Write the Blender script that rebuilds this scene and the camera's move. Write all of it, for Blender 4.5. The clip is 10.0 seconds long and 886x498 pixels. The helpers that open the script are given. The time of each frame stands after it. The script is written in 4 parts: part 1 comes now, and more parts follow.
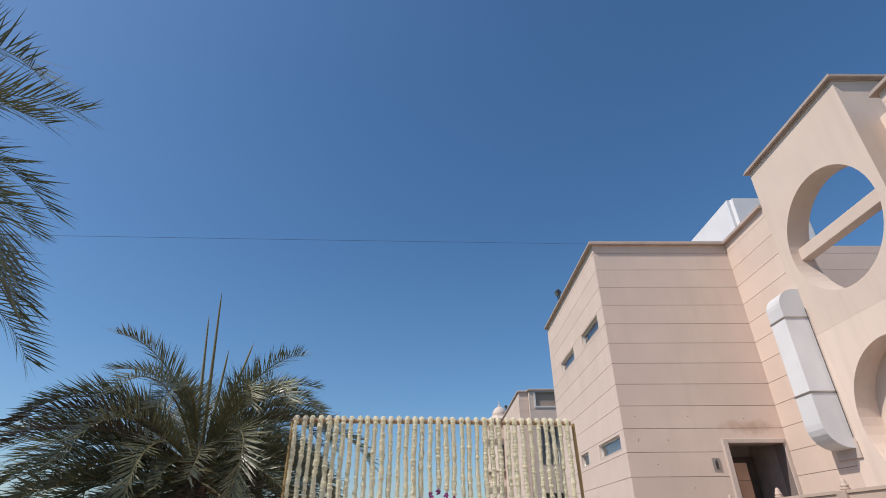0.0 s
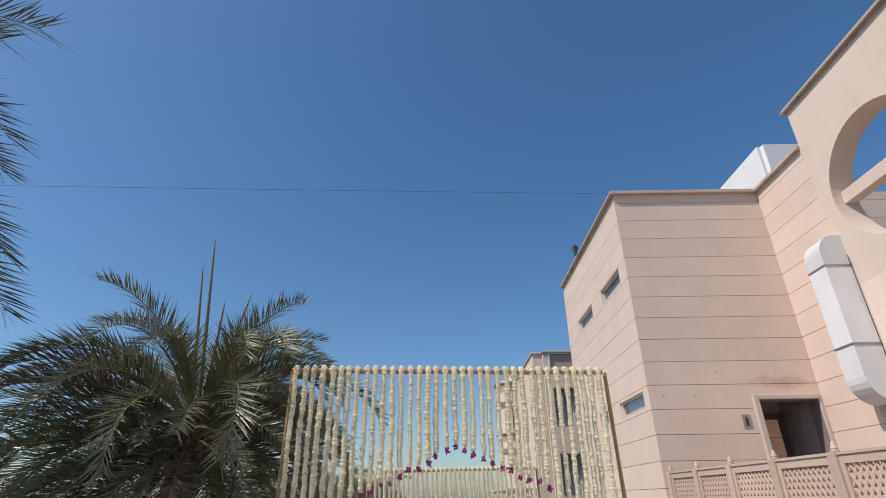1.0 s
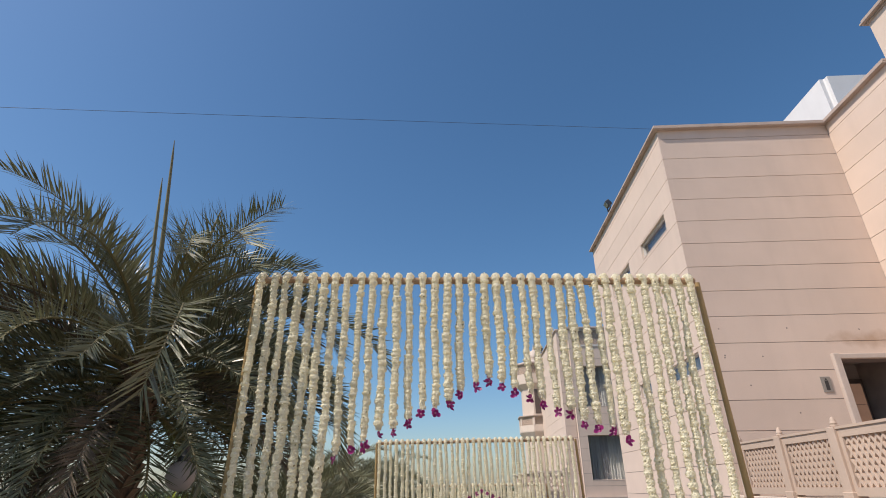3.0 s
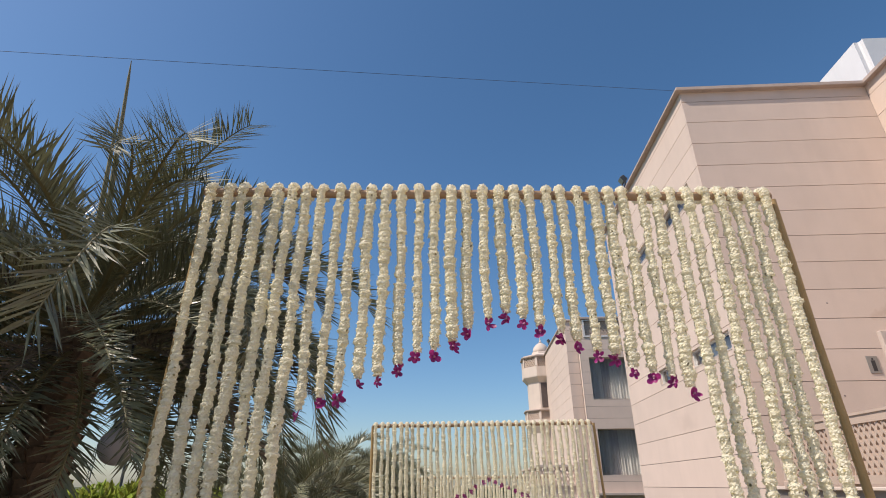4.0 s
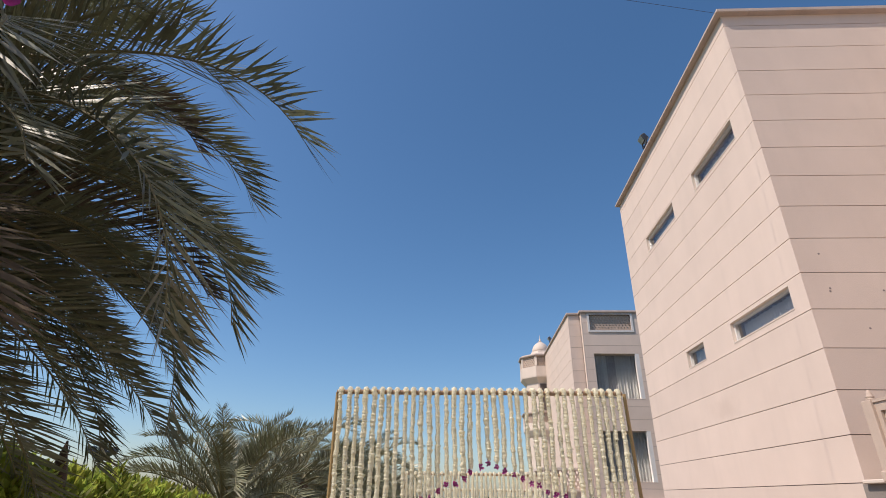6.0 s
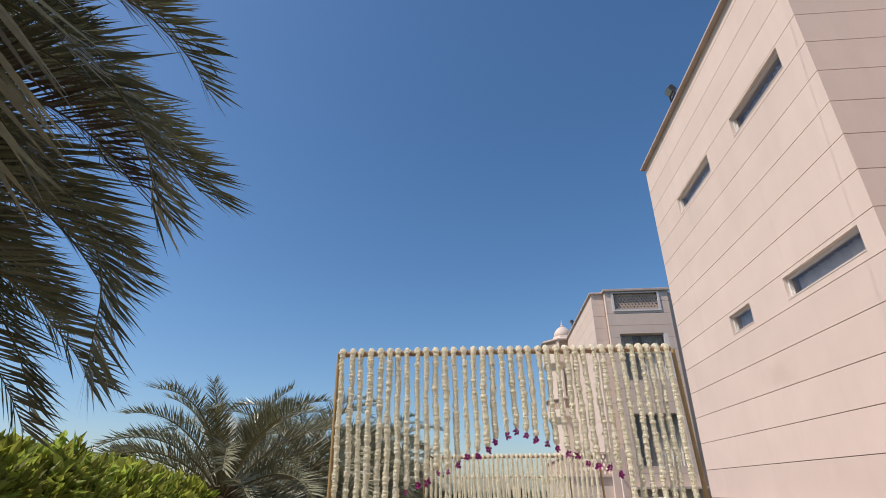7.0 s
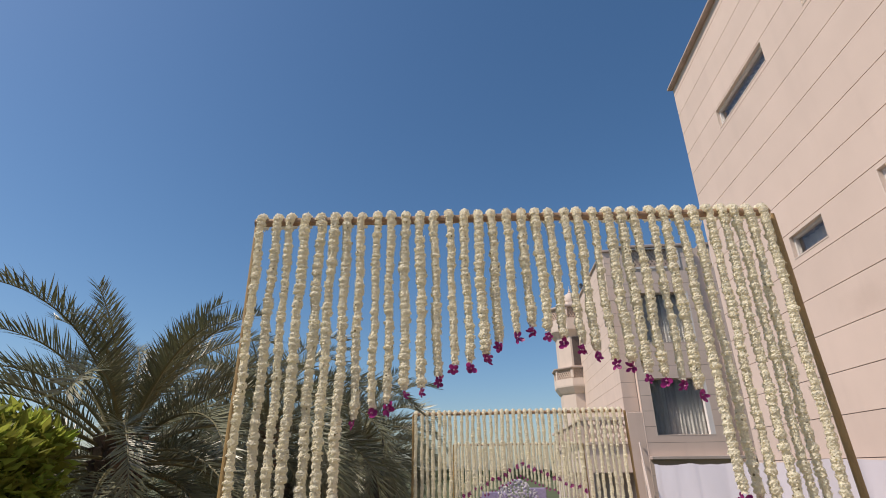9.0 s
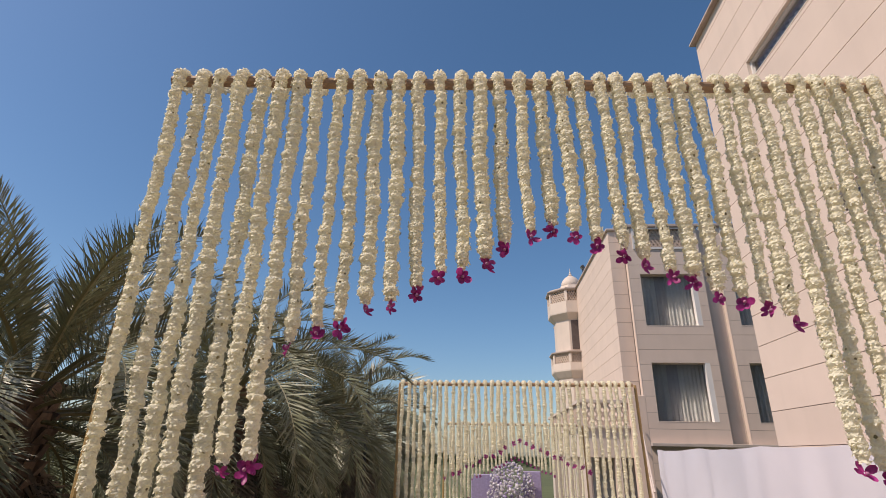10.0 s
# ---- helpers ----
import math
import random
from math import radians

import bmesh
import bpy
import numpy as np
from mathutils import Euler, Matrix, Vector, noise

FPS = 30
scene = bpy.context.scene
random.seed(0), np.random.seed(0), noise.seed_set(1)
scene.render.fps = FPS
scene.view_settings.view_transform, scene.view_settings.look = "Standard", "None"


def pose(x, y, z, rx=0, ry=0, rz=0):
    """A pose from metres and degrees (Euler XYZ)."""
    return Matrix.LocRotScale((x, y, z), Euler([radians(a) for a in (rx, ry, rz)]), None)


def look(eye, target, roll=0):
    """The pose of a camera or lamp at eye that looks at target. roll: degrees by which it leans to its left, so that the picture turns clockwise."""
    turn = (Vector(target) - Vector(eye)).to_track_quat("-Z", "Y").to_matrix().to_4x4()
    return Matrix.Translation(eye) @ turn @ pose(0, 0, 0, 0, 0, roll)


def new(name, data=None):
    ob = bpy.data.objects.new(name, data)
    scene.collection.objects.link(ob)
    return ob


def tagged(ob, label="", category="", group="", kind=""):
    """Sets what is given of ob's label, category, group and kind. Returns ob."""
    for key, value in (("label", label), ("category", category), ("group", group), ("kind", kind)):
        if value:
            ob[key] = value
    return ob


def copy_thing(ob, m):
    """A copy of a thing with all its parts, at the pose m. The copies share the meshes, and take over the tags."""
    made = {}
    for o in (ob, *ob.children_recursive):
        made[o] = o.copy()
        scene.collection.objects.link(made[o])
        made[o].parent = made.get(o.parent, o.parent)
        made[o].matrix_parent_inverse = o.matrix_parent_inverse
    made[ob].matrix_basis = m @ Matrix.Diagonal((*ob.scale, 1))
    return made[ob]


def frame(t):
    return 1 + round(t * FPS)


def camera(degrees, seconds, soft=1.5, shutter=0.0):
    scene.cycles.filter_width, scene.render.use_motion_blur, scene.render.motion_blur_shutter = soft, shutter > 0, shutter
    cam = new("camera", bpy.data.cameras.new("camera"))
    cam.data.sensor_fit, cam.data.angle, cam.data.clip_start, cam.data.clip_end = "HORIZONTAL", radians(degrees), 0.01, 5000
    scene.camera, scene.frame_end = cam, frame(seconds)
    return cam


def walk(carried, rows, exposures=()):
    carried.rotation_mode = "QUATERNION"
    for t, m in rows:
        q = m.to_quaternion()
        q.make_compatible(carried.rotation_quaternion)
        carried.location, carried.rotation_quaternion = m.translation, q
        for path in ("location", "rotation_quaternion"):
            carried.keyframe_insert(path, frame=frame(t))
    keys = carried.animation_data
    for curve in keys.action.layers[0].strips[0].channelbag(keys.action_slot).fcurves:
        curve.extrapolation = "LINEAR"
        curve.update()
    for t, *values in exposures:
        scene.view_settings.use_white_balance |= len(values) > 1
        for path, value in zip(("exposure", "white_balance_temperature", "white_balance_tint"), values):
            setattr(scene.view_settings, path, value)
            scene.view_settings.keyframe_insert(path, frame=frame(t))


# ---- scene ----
cam = camera(81.3, 10.0, soft=0.95)
PATH = [
    (0, (0.594, -0.511, 2.1), (0.624, 1.233, 3.077), -0.5),
    (0.5, (0.598, -0.114, 2.11), (0.598, 1.666, 3.021), -0.5),
    (1, (0.556, 0.319, 2.089), (0.546, 2.12, 2.959), -0.7),
    (1.5, (0.544, 0.728, 2.063), (0.512, 2.539, 2.911), -0.4),
    (2, (0.529, 1.206, 2.035), (0.481, 3.023, 2.871), -0.4),
    (3.5, (0.439, 2.704, 1.816), (0.363, 4.517, 2.656), -0.6),
    (4, (0.433, 3.214, 1.76), (0.344, 5.03, 2.593), -0.2),
    (4.5, (0.467, 3.7, 1.702), (0.349, 5.52, 2.524), 1.3),
    (5, (0.451, 4.244, 1.62), (0.33, 6.056, 2.457), 1.5),
    (5.5, (0.432, 4.778, 1.562), (0.369, 6.579, 2.431), 1.1),
    (7, (0.414, 6.279, 1.338), (0.272, 8.084, 2.188), -0.3),
    (7.5, (0.383, 6.81, 1.276), (0.241, 8.622, 2.109), -1.1),
    (8, (0.41, 7.328, 1.221), (0.257, 9.146, 2.041), -1.1),
    (8.5, (0.411, 7.858, 1.149), (0.257, 9.681, 1.955), -1.1),
    (9, (0.429, 8.384, 1.098), (0.271, 10.216, 1.886), -0.5),
    (9.5, (0.404, 8.89, 1.05), (0.246, 10.734, 1.806), 0.1),
    (10, (0.408, 9.406, 0.973), (0.252, 11.257, 1.715), 1.2),
]
walk(cam, [(t, look(eye, target, roll)) for t, eye, target, roll in PATH],
     [(0, 0.0, 6700, 12), (2, 0.05, 6860, 12), (3.5, 0.12, 7020, 13), (5.5, 0.2, 7040, 15), (7, 0.10, 6880, 15), (8.2, 0.08, 6980, 15), (9, -0.06, 7120, 15), (9.5, -0.04, 7260, 16), (10, 0.04, 7360, 17)])

# ---------- light ----------
SUN_AZ, SUN_EL = radians(247), radians(52)
world = bpy.data.worlds.new("sky")
scene.world = world
world.use_nodes = True
wn = world.node_tree.nodes
sky = wn.new("ShaderNodeTexSky")
sky.sky_type = "NISHITA"
sky.sun_disc = False
sky.sun_elevation, sky.sun_rotation = SUN_EL, SUN_AZ
sky.air_density, sky.dust_density, sky.ozone_density = 1.0, 1.05, 5.0
deep = wn.new("ShaderNodeHueSaturation")
deep.inputs["Hue"].default_value = 0.496
deep.inputs["Saturation"].default_value = 1.17
world.node_tree.links.new(sky.outputs[0], deep.inputs["Color"])
world.node_tree.links.new(deep.outputs[0], wn["Background"].inputs[0])
wn["Background"].inputs[1].default_value = 0.128
sun_data = bpy.data.lights.new("sun", "SUN")
sun_data.energy, sun_data.angle, sun_data.color = 3.9, radians(0.55), (1.0, 0.94, 0.86)
sun = new("sun", sun_data)
to_sun = Vector((math.sin(SUN_AZ) * math.cos(SUN_EL), math.cos(SUN_AZ) * math.cos(SUN_EL), math.sin(SUN_EL)))
sun.matrix_world = look(to_sun * 60, (0, 0, 0))


# ---------- materials ----------
def mat(name, colour, rough=0.7, metal=0.0, vary=0.15, scale=3.0, grain=60.0, bump=0.15, dark=None, per="object", spread=0.1,
        stain=0.0, trans=0.0, hue=None):
    """A surface with broad mottling, fine grain, relief, and a shift from piece to piece."""
    m = bpy.data.materials.new(name)
    m.use_nodes = True
    nt = m.node_tree
    nd, ln = nt.nodes, nt.links.new
    bsdf = nd["Principled BSDF"]
    tc = nd.new("ShaderNodeNewGeometry")
    big = nd.new("ShaderNodeTexNoise")
    big.inputs["Scale"].default_value, big.inputs["Detail"].default_value = scale, 6
    fine = nd.new("ShaderNodeTexNoise")
    fine.inputs["Scale"].default_value, fine.inputs["Detail"].default_value = grain, 4
    ln(tc.outputs["Position"], big.inputs["Vector"])
    ln(tc.outputs["Position"], fine.inputs["Vector"])
    c = Vector(colour)
    lo = Vector(dark) if dark else c * (1 - 2 * vary)
    ramp = nd.new("ShaderNodeValToRGB")
    ramp.color_ramp.elements[0].position, ramp.color_ramp.elements[1].position = 0.3, 0.68
    ramp.color_ramp.elements[0].color = (*lo, 1)
    ramp.color_ramp.elements[1].color = (*c, 1)
    mixf = nd.new("ShaderNodeMath")
    mixf.operation = "MULTIPLY_ADD"
    mixf.inputs[1].default_value = 0.35
    ln(fine.outputs["Fac"], mixf.inputs[0])
    half = nd.new("ShaderNodeMath")
    half.operation = "MULTIPLY"
    half.inputs[1].default_value = 0.65
    ln(big.outputs["Fac"], half.inputs[0])
    ln(half.outputs[0], mixf.inputs[2])
    ln(mixf.outputs[0], ramp.inputs["Fac"])
    out = ramp.outputs["Color"]
    hsv = nd.new("ShaderNodeHueSaturation")
    if per == "island":
        rnd = tc.outputs["Random Per Island"]
    else:
        rnd = nd.new("ShaderNodeObjectInfo").outputs["Random"]
    mr = nd.new("ShaderNodeMapRange")
    mr.inputs["To Min"].default_value, mr.inputs["To Max"].default_value = 1 - spread, 1 + spread
    ln(rnd, mr.inputs["Value"])
    ln(mr.outputs[0], hsv.inputs["Value"])
    if hue:
        mh = nd.new("ShaderNodeMapRange")
        mh.inputs["To Min"].default_value, mh.inputs["To Max"].default_value = 0.5 - hue, 0.5 + hue
        ln(rnd, mh.inputs["Value"])
        ln(mh.outputs[0], hsv.inputs["Hue"])
    ln(out, hsv.inputs["Color"])
    out = hsv.outputs["Color"]
    if stain:
        # long rain streaks
        mp = nd.new("ShaderNodeMapping")
        mp.inputs["Scale"].default_value = (2.2, 2.2, 0.25)
        ln(tc.outputs["Position"], mp.inputs["Vector"])
        st = nd.new("ShaderNodeTexNoise")
        st.inputs["Scale"].default_value, st.inputs["Detail"].default_value = 1.6, 8
        ln(mp.outputs[0], st.inputs["Vector"])
        sr = nd.new("ShaderNodeMapRange")
        sr.inputs["From Min"].default_value, sr.inputs["From Max"].default_value = 0.5, 0.75
        sr.inputs["To Max"].default_value = stain
        ln(st.outputs["Fac"], sr.inputs["Value"])
        mx = nd.new("ShaderNodeMix")
        mx.data_type = "RGBA"
        ln(sr.outputs[0], mx.inputs["Factor"])
        ln(out, mx.inputs["A"])
        mx.inputs["B"].default_value = (*(c * 0.62), 1)
        out = mx.outputs["Result"]
    ln(out, bsdf.inputs["Base Color"])
    bsdf.inputs["Roughness"].default_value = rough
    bsdf.inputs["Metallic"].default_value = metal
    if bump:
        b = nd.new("ShaderNodeBump")
        b.inputs["Strength"].default_value, b.inputs["Distance"].default_value = bump, 0.01
        ln(fine.outputs["Fac"], b.inputs["Height"])
        ln(b.outputs[0], bsdf.inputs["Normal"])
    if trans:
        tl = nd.new("ShaderNodeBsdfTranslucent")
        ln(out, tl.inputs["Color"])
        ms = nd.new("ShaderNodeMixShader")
        ms.inputs[0].default_value = trans
        ln(bsdf.outputs[0], ms.inputs[1])
        ln(tl.outputs[0], ms.inputs[2])
        ln(ms.outputs[0], nd["Material Output"].inputs["Surface"])
    return m


STONE = mat("pink_stone", (0.705, 0.56, 0.472), 0.75, vary=0.05, scale=1.3, grain=90, bump=0.12, spread=0.03, stain=0.12)


def smear(m, centre, size, colour, amount):
    """A rusty stain with a soft ragged edge at one place on a wall."""
    nt = m.node_tree
    nd, ln = nt.nodes, nt.links.new
    bsdf = nd["Principled BSDF"]
    src = bsdf.inputs["Base Color"].links[0].from_socket
    geo = nd.new("ShaderNodeNewGeometry")
    mp = nd.new("ShaderNodeMapping")
    mp.vector_type = "TEXTURE"
    mp.inputs["Location"].default_value, mp.inputs["Scale"].default_value = centre, size
    ln(geo.outputs["Position"], mp.inputs["Vector"])
    le = nd.new("ShaderNodeVectorMath")
    le.operation = "LENGTH"
    ln(mp.outputs[0], le.inputs[0])
    nz = nd.new("ShaderNodeTexNoise")
    nz.inputs["Scale"].default_value, nz.inputs["Detail"].default_value = 4.0, 7
    ln(geo.outputs["Position"], nz.inputs["Vector"])
    ad = nd.new("ShaderNodeMath")
    ad.operation = "MULTIPLY_ADD"
    ad.inputs[1].default_value = 1.4
    ln(nz.outputs["Fac"], ad.inputs[0])
    ln(le.outputs["Value"], ad.inputs[2])
    mr = nd.new("ShaderNodeMapRange")
    mr.inputs["From Min"].default_value, mr.inputs["From Max"].default_value = 1.5, 0.8
    mr.inputs["To Max"].default_value = amount
    ln(ad.outputs[0], mr.inputs["Value"])
    mx = nd.new("ShaderNodeMix")
    mx.data_type = "RGBA"
    ln(mr.outputs[0], mx.inputs["Factor"])
    ln(src, mx.inputs["A"])
    mx.inputs["B"].default_value = (*colour, 1)
    ln(mx.outputs["Result"], bsdf.inputs["Base Color"])


smear(STONE, (7.85, 11.79, 4.28), (0.9, 0.3, 0.22), (0.40, 0.24, 0.14), 0.6)
smear(STONE, (5.6, 11.79, 8.95), (0.5, 0.3, 0.16), (0.66, 0.55, 0.50), 0.6)
smear(STONE, (4.85, 14.6, 2.9), (0.3, 0.7, 0.35), (0.50, 0.38, 0.31), 0.35)
PLASTER = mat("pink_plaster", (0.72, 0.585, 0.495), 0.8, vary=0.04, scale=1.0, grain=120, bump=0.15, stain=0.2)
PALE = mat("pale_stone", (0.70, 0.585, 0.50), 0.75, vary=0.05, scale=2.0, grain=80, bump=0.12, stain=0.2)
JOINT = mat("joint", (0.27, 0.215, 0.20), 0.9, vary=0.1)
CORNICE = mat("cornice", (0.50, 0.395, 0.34), 0.7, vary=0.12, scale=2.5, stain=0.3)
WHITE = mat("white_paint", (0.82, 0.81, 0.80), 0.45, vary=0.03, scale=2.0, bump=0.05, stain=0.12)
DUCT = mat("duct_paint", (0.72, 0.72, 0.73), 0.5, vary=0.05, scale=2.0, bump=0.05, stain=0.12)
FLAG = mat("terrace_flags", (0.27, 0.23, 0.20), 0.8, vary=0.12, scale=1.5)
TRIM = mat("white_frame", (0.72, 0.68, 0.65), 0.5, vary=0.04)
RAILSTONE = mat("tan_stone", (0.56, 0.43, 0.345), 0.75, vary=0.07, scale=2.0, grain=80, bump=0.12, stain=0.25)
BEAM = mat("grey_render", (0.60, 0.50, 0.44), 0.8, vary=0.08, stain=0.3)
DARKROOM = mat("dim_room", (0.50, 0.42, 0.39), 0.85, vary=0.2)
BROWNSTONE = mat("brown_tile", (0.52, 0.32, 0.21), 0.5, vary=0.15, scale=3, spread=0.12)
DARKWOOD = mat("dark_door", (0.12, 0.09, 0.08), 0.4, vary=0.2, scale=6)
CURTAIN = mat("curtain", (0.60, 0.57, 0.53), 0.9, vary=0.1, scale=5, grain=200)
BLIND = mat("grey_blind", (0.58, 0.55, 0.54), 0.8, vary=0.08, scale=4)
BLACKOUT = mat("dark_curtain", (0.42, 0.39, 0.38), 0.9, vary=0.1, scale=5)
METAL = mat("lamp_metal", (0.10, 0.10, 0.105), 0.45, metal=0.6, vary=0.1)
STEEL = mat("steel", (0.45, 0.44, 0.43), 0.35, metal=0.9, vary=0.05)
GOLD = mat("golden_pole", (0.50, 0.33, 0.14), 0.5, vary=0.12, scale=8, grain=140, bump=0.2)
BARWOOD = mat("brown_bar", (0.42, 0.27, 0.165), 0.6, vary=0.15, scale=7, grain=120, bump=0.25)
PETAL = mat("tuberose", (0.97, 0.93, 0.775), 0.6, vary=0.04, scale=9, grain=150, bump=0.0, per="island", spread=0.09, trans=0.46, hue=0.012)
ORCHID = mat("orchid", (0.56, 0.05, 0.31), 0.45, vary=0.25, scale=60, grain=300, bump=0.0, per="island", spread=0.35, trans=0.35)
LIP = mat("orchid_lip", (0.62, 0.25, 0.42), 0.5, vary=0.15, scale=60, bump=0.0, trans=0.2)
WILT = mat("wilted_bud", (0.40, 0.34, 0.16), 0.8, vary=0.3, scale=40, bump=0.0, per="island", spread=0.4)
FROND = mat("palm_leaf", (0.24, 0.245, 0.145), 0.36, vary=0.2, scale=4, grain=60, bump=0.0, per="island", spread=0.3, trans=0.10, hue=0.02)
FRONDY = mat("palm_leaf_yellowing", (0.25, 0.25, 0.14), 0.5, vary=0.2, scale=4, grain=60, bump=0.0, per="island", spread=0.25, trans=0.12, hue=0.02)
DRY = mat("dry_frond", (0.19, 0.145, 0.10), 0.8, vary=0.25, scale=6, bump=0.0, per="island", spread=0.3, trans=0.05)
RACHIS = mat("frond_stalk", (0.24, 0.21, 0.10), 0.55, vary=0.15, scale=8, bump=0.0)
TRUNK = mat("palm_trunk", (0.20, 0.135, 0.09), 0.9, vary=0.25, scale=9, grain=70, bump=0.5, per="island", spread=0.25)
LEAF = mat("hedge_leaf", (0.41, 0.47, 0.085), 0.45, vary=0.2, scale=3, grain=40, bump=0.0, per="island", spread=0.4, trans=0.60, hue=0.025)
# near-black green: the shade within the foliage, put into the colour
INNER_SHADE = mat("foliage_inner_shade", (0.03, 0.04, 0.012), 0.9, vary=0.3)
GRASS = mat("dry_grass", (0.115, 0.13, 0.045), 0.9, vary=0.25, scale=0.35, grain=9, bump=0.3)
PAVING = mat("paving", (0.40, 0.33, 0.27), 0.8, vary=0.12, scale=1.2, grain=30)
CLOTH = mat("white_cloth", (0.66, 0.64, 0.70), 0.85, vary=0.03, scale=2, grain=200, bump=0.08, trans=0.2)
LILAC = mat("lilac_flower", (0.52, 0.44, 0.68), 0.6, vary=0.2, scale=20, per="island", spread=0.25, bump=0.0, trans=0.15)
WHITEFL = mat("white_flower", (0.80, 0.76, 0.80), 0.6, vary=0.1, scale=20, per="island", spread=0.15, bump=0.0, trans=0.2)
GLOBE = mat("opal_globe", (0.58, 0.53, 0.52), 0.5, vary=0.02, bump=0.0, trans=0.4)
SPATHE = mat("dry_spathe", (0.085, 0.05, 0.03), 0.75, vary=0.2, scale=10)
FOREST = mat("far_trees", (0.06, 0.085, 0.035), 0.9, vary=0.3, scale=0.2, grain=3)
CABLE = mat("cable", (0.03, 0.03, 0.035), 0.6, vary=0.05, bump=0.0)
SIGN = mat("sign_plate", (0.36, 0.33, 0.30), 0.35, metal=0.5, vary=0.08)
INK = mat("sign_ink", (0.05, 0.045, 0.045), 0.6, vary=0.05, bump=0.0)

GLASS = bpy.data.materials.new("window_glass")
GLASS.use_nodes = True
gb = GLASS.node_tree.nodes["Principled BSDF"]
gb.inputs["Base Color"].default_value = (0.86, 0.89, 0.91, 1)
gb.inputs["Roughness"].default_value = 0.06
gb.inputs["IOR"].default_value = 1.36
gb.inputs["Transmission Weight"].default_value = 1.0


# ---------- builders ----------
def mesh_of(name, bm, material, smooth=False):
    me = bpy.data.meshes.new(name)
    bm.to_mesh(me)
    bm.free()
    me.materials.append(material)
    if smooth:
        for p in me.polygons:
            p.use_smooth = True
    return me


def data_mesh(name, verts, faces, material, smooth=False):
    me = bpy.data.meshes.new(name)
    me.from_pydata(verts, [], faces)
    me.materials.append(material)
    if smooth:
        for p in me.polygons:
            p.use_smooth = True
    return me


def part(name, bm, material, parent, label="", smooth=False):
    """One mesh object under a thing or a part; bm may be a finished mesh."""
    me = bm if isinstance(bm, bpy.types.Mesh) else mesh_of(name, bm, material, smooth)
    ob = new(name, me)
    ob.parent = parent
    if label:
        ob["label"] = label
    return ob


def thing(name, place=(0, 0, 0), label="", category="", group="", kind=""):
    ob = new(name)
    ob.empty_display_size = 0.1
    ob.location = place
    return tagged(ob, label, category, group, kind)


def solid(name, bm, material, label="", category="", group="", kind="", smooth=False):
    return tagged(new(name, mesh_of(name, bm, material, smooth)), label, category, group, kind)


def box(bm, x0, x1, y0, y1, z0, z1, bevel=0.0):
    v = [bm.verts.new((x, y, z)) for x in (x0, x1) for y in (y0, y1) for z in (z0, z1)]
    fs = [bm.faces.new([v[i] for i in q]) for q in ((0, 1, 3, 2), (4, 6, 7, 5), (0, 4, 5, 1), (2, 3, 7, 6), (0, 2, 6, 4), (1, 5, 7, 3))]
    if bevel:
        es = list({e for f in fs for e in f.edges})
        bmesh.ops.bevel(bm, geom=es, offset=bevel, segments=1, affect="EDGES", profile=0.5)
    return bm


def boxes(*rows, bevel=0.0):
    bm = bmesh.new()
    for r in rows:
        box(bm, *r, bevel=bevel)
    return bm


def tube(bm, pts, radii, sides=8, cap=True):
    """A round bar along a line of points."""
    rings = []
    for i, p in enumerate(pts):
        a = Vector(pts[max(i - 1, 0)])
        b = Vector(pts[min(i + 1, len(pts) - 1)])
        t = (b - a).normalized()
        s = t.cross(Vector((0, 0, 1)) if abs(t.z) < 0.9 else Vector((1, 0, 0))).normalized()
        u = s.cross(t)
        r = radii[i] if isinstance(radii, (list, tuple)) else radii
        rings.append([bm.verts.new(Vector(p) + (s * math.cos(2 * math.pi * k / sides) + u * math.sin(2 * math.pi * k / sides)) * r) for k in range(sides)])
    for a, b in zip(rings, rings[1:]):
        for k in range(sides):
            bm.faces.new((a[k], a[(k + 1) % sides], b[(k + 1) % sides], b[k]))
    if cap:
        bm.faces.new(rings[0][::-1])
        bm.faces.new(rings[-1])
    return bm


def lathe(bm, profile, centre=(0, 0, 0), sides=16, turn=0.0, flat=False):
    """A turned form from (radius, height) pairs."""
    cx, cy, cz = centre
    rings = []
    for r, z in profile:
        rings.append([bm.verts.new((cx + r * math.cos(turn + 2 * math.pi * k / sides), cy + r * math.sin(turn + 2 * math.pi * k / sides), cz + z)) for k in range(sides)])
    for a, b in zip(rings, rings[1:]):
        for k in range(sides):
            bm.faces.new((a[k], a[(k + 1) % sides], b[(k + 1) % sides], b[k]))
    bm.faces.new(rings[0][::-1])
    bm.faces.new(rings[-1])
    return bm


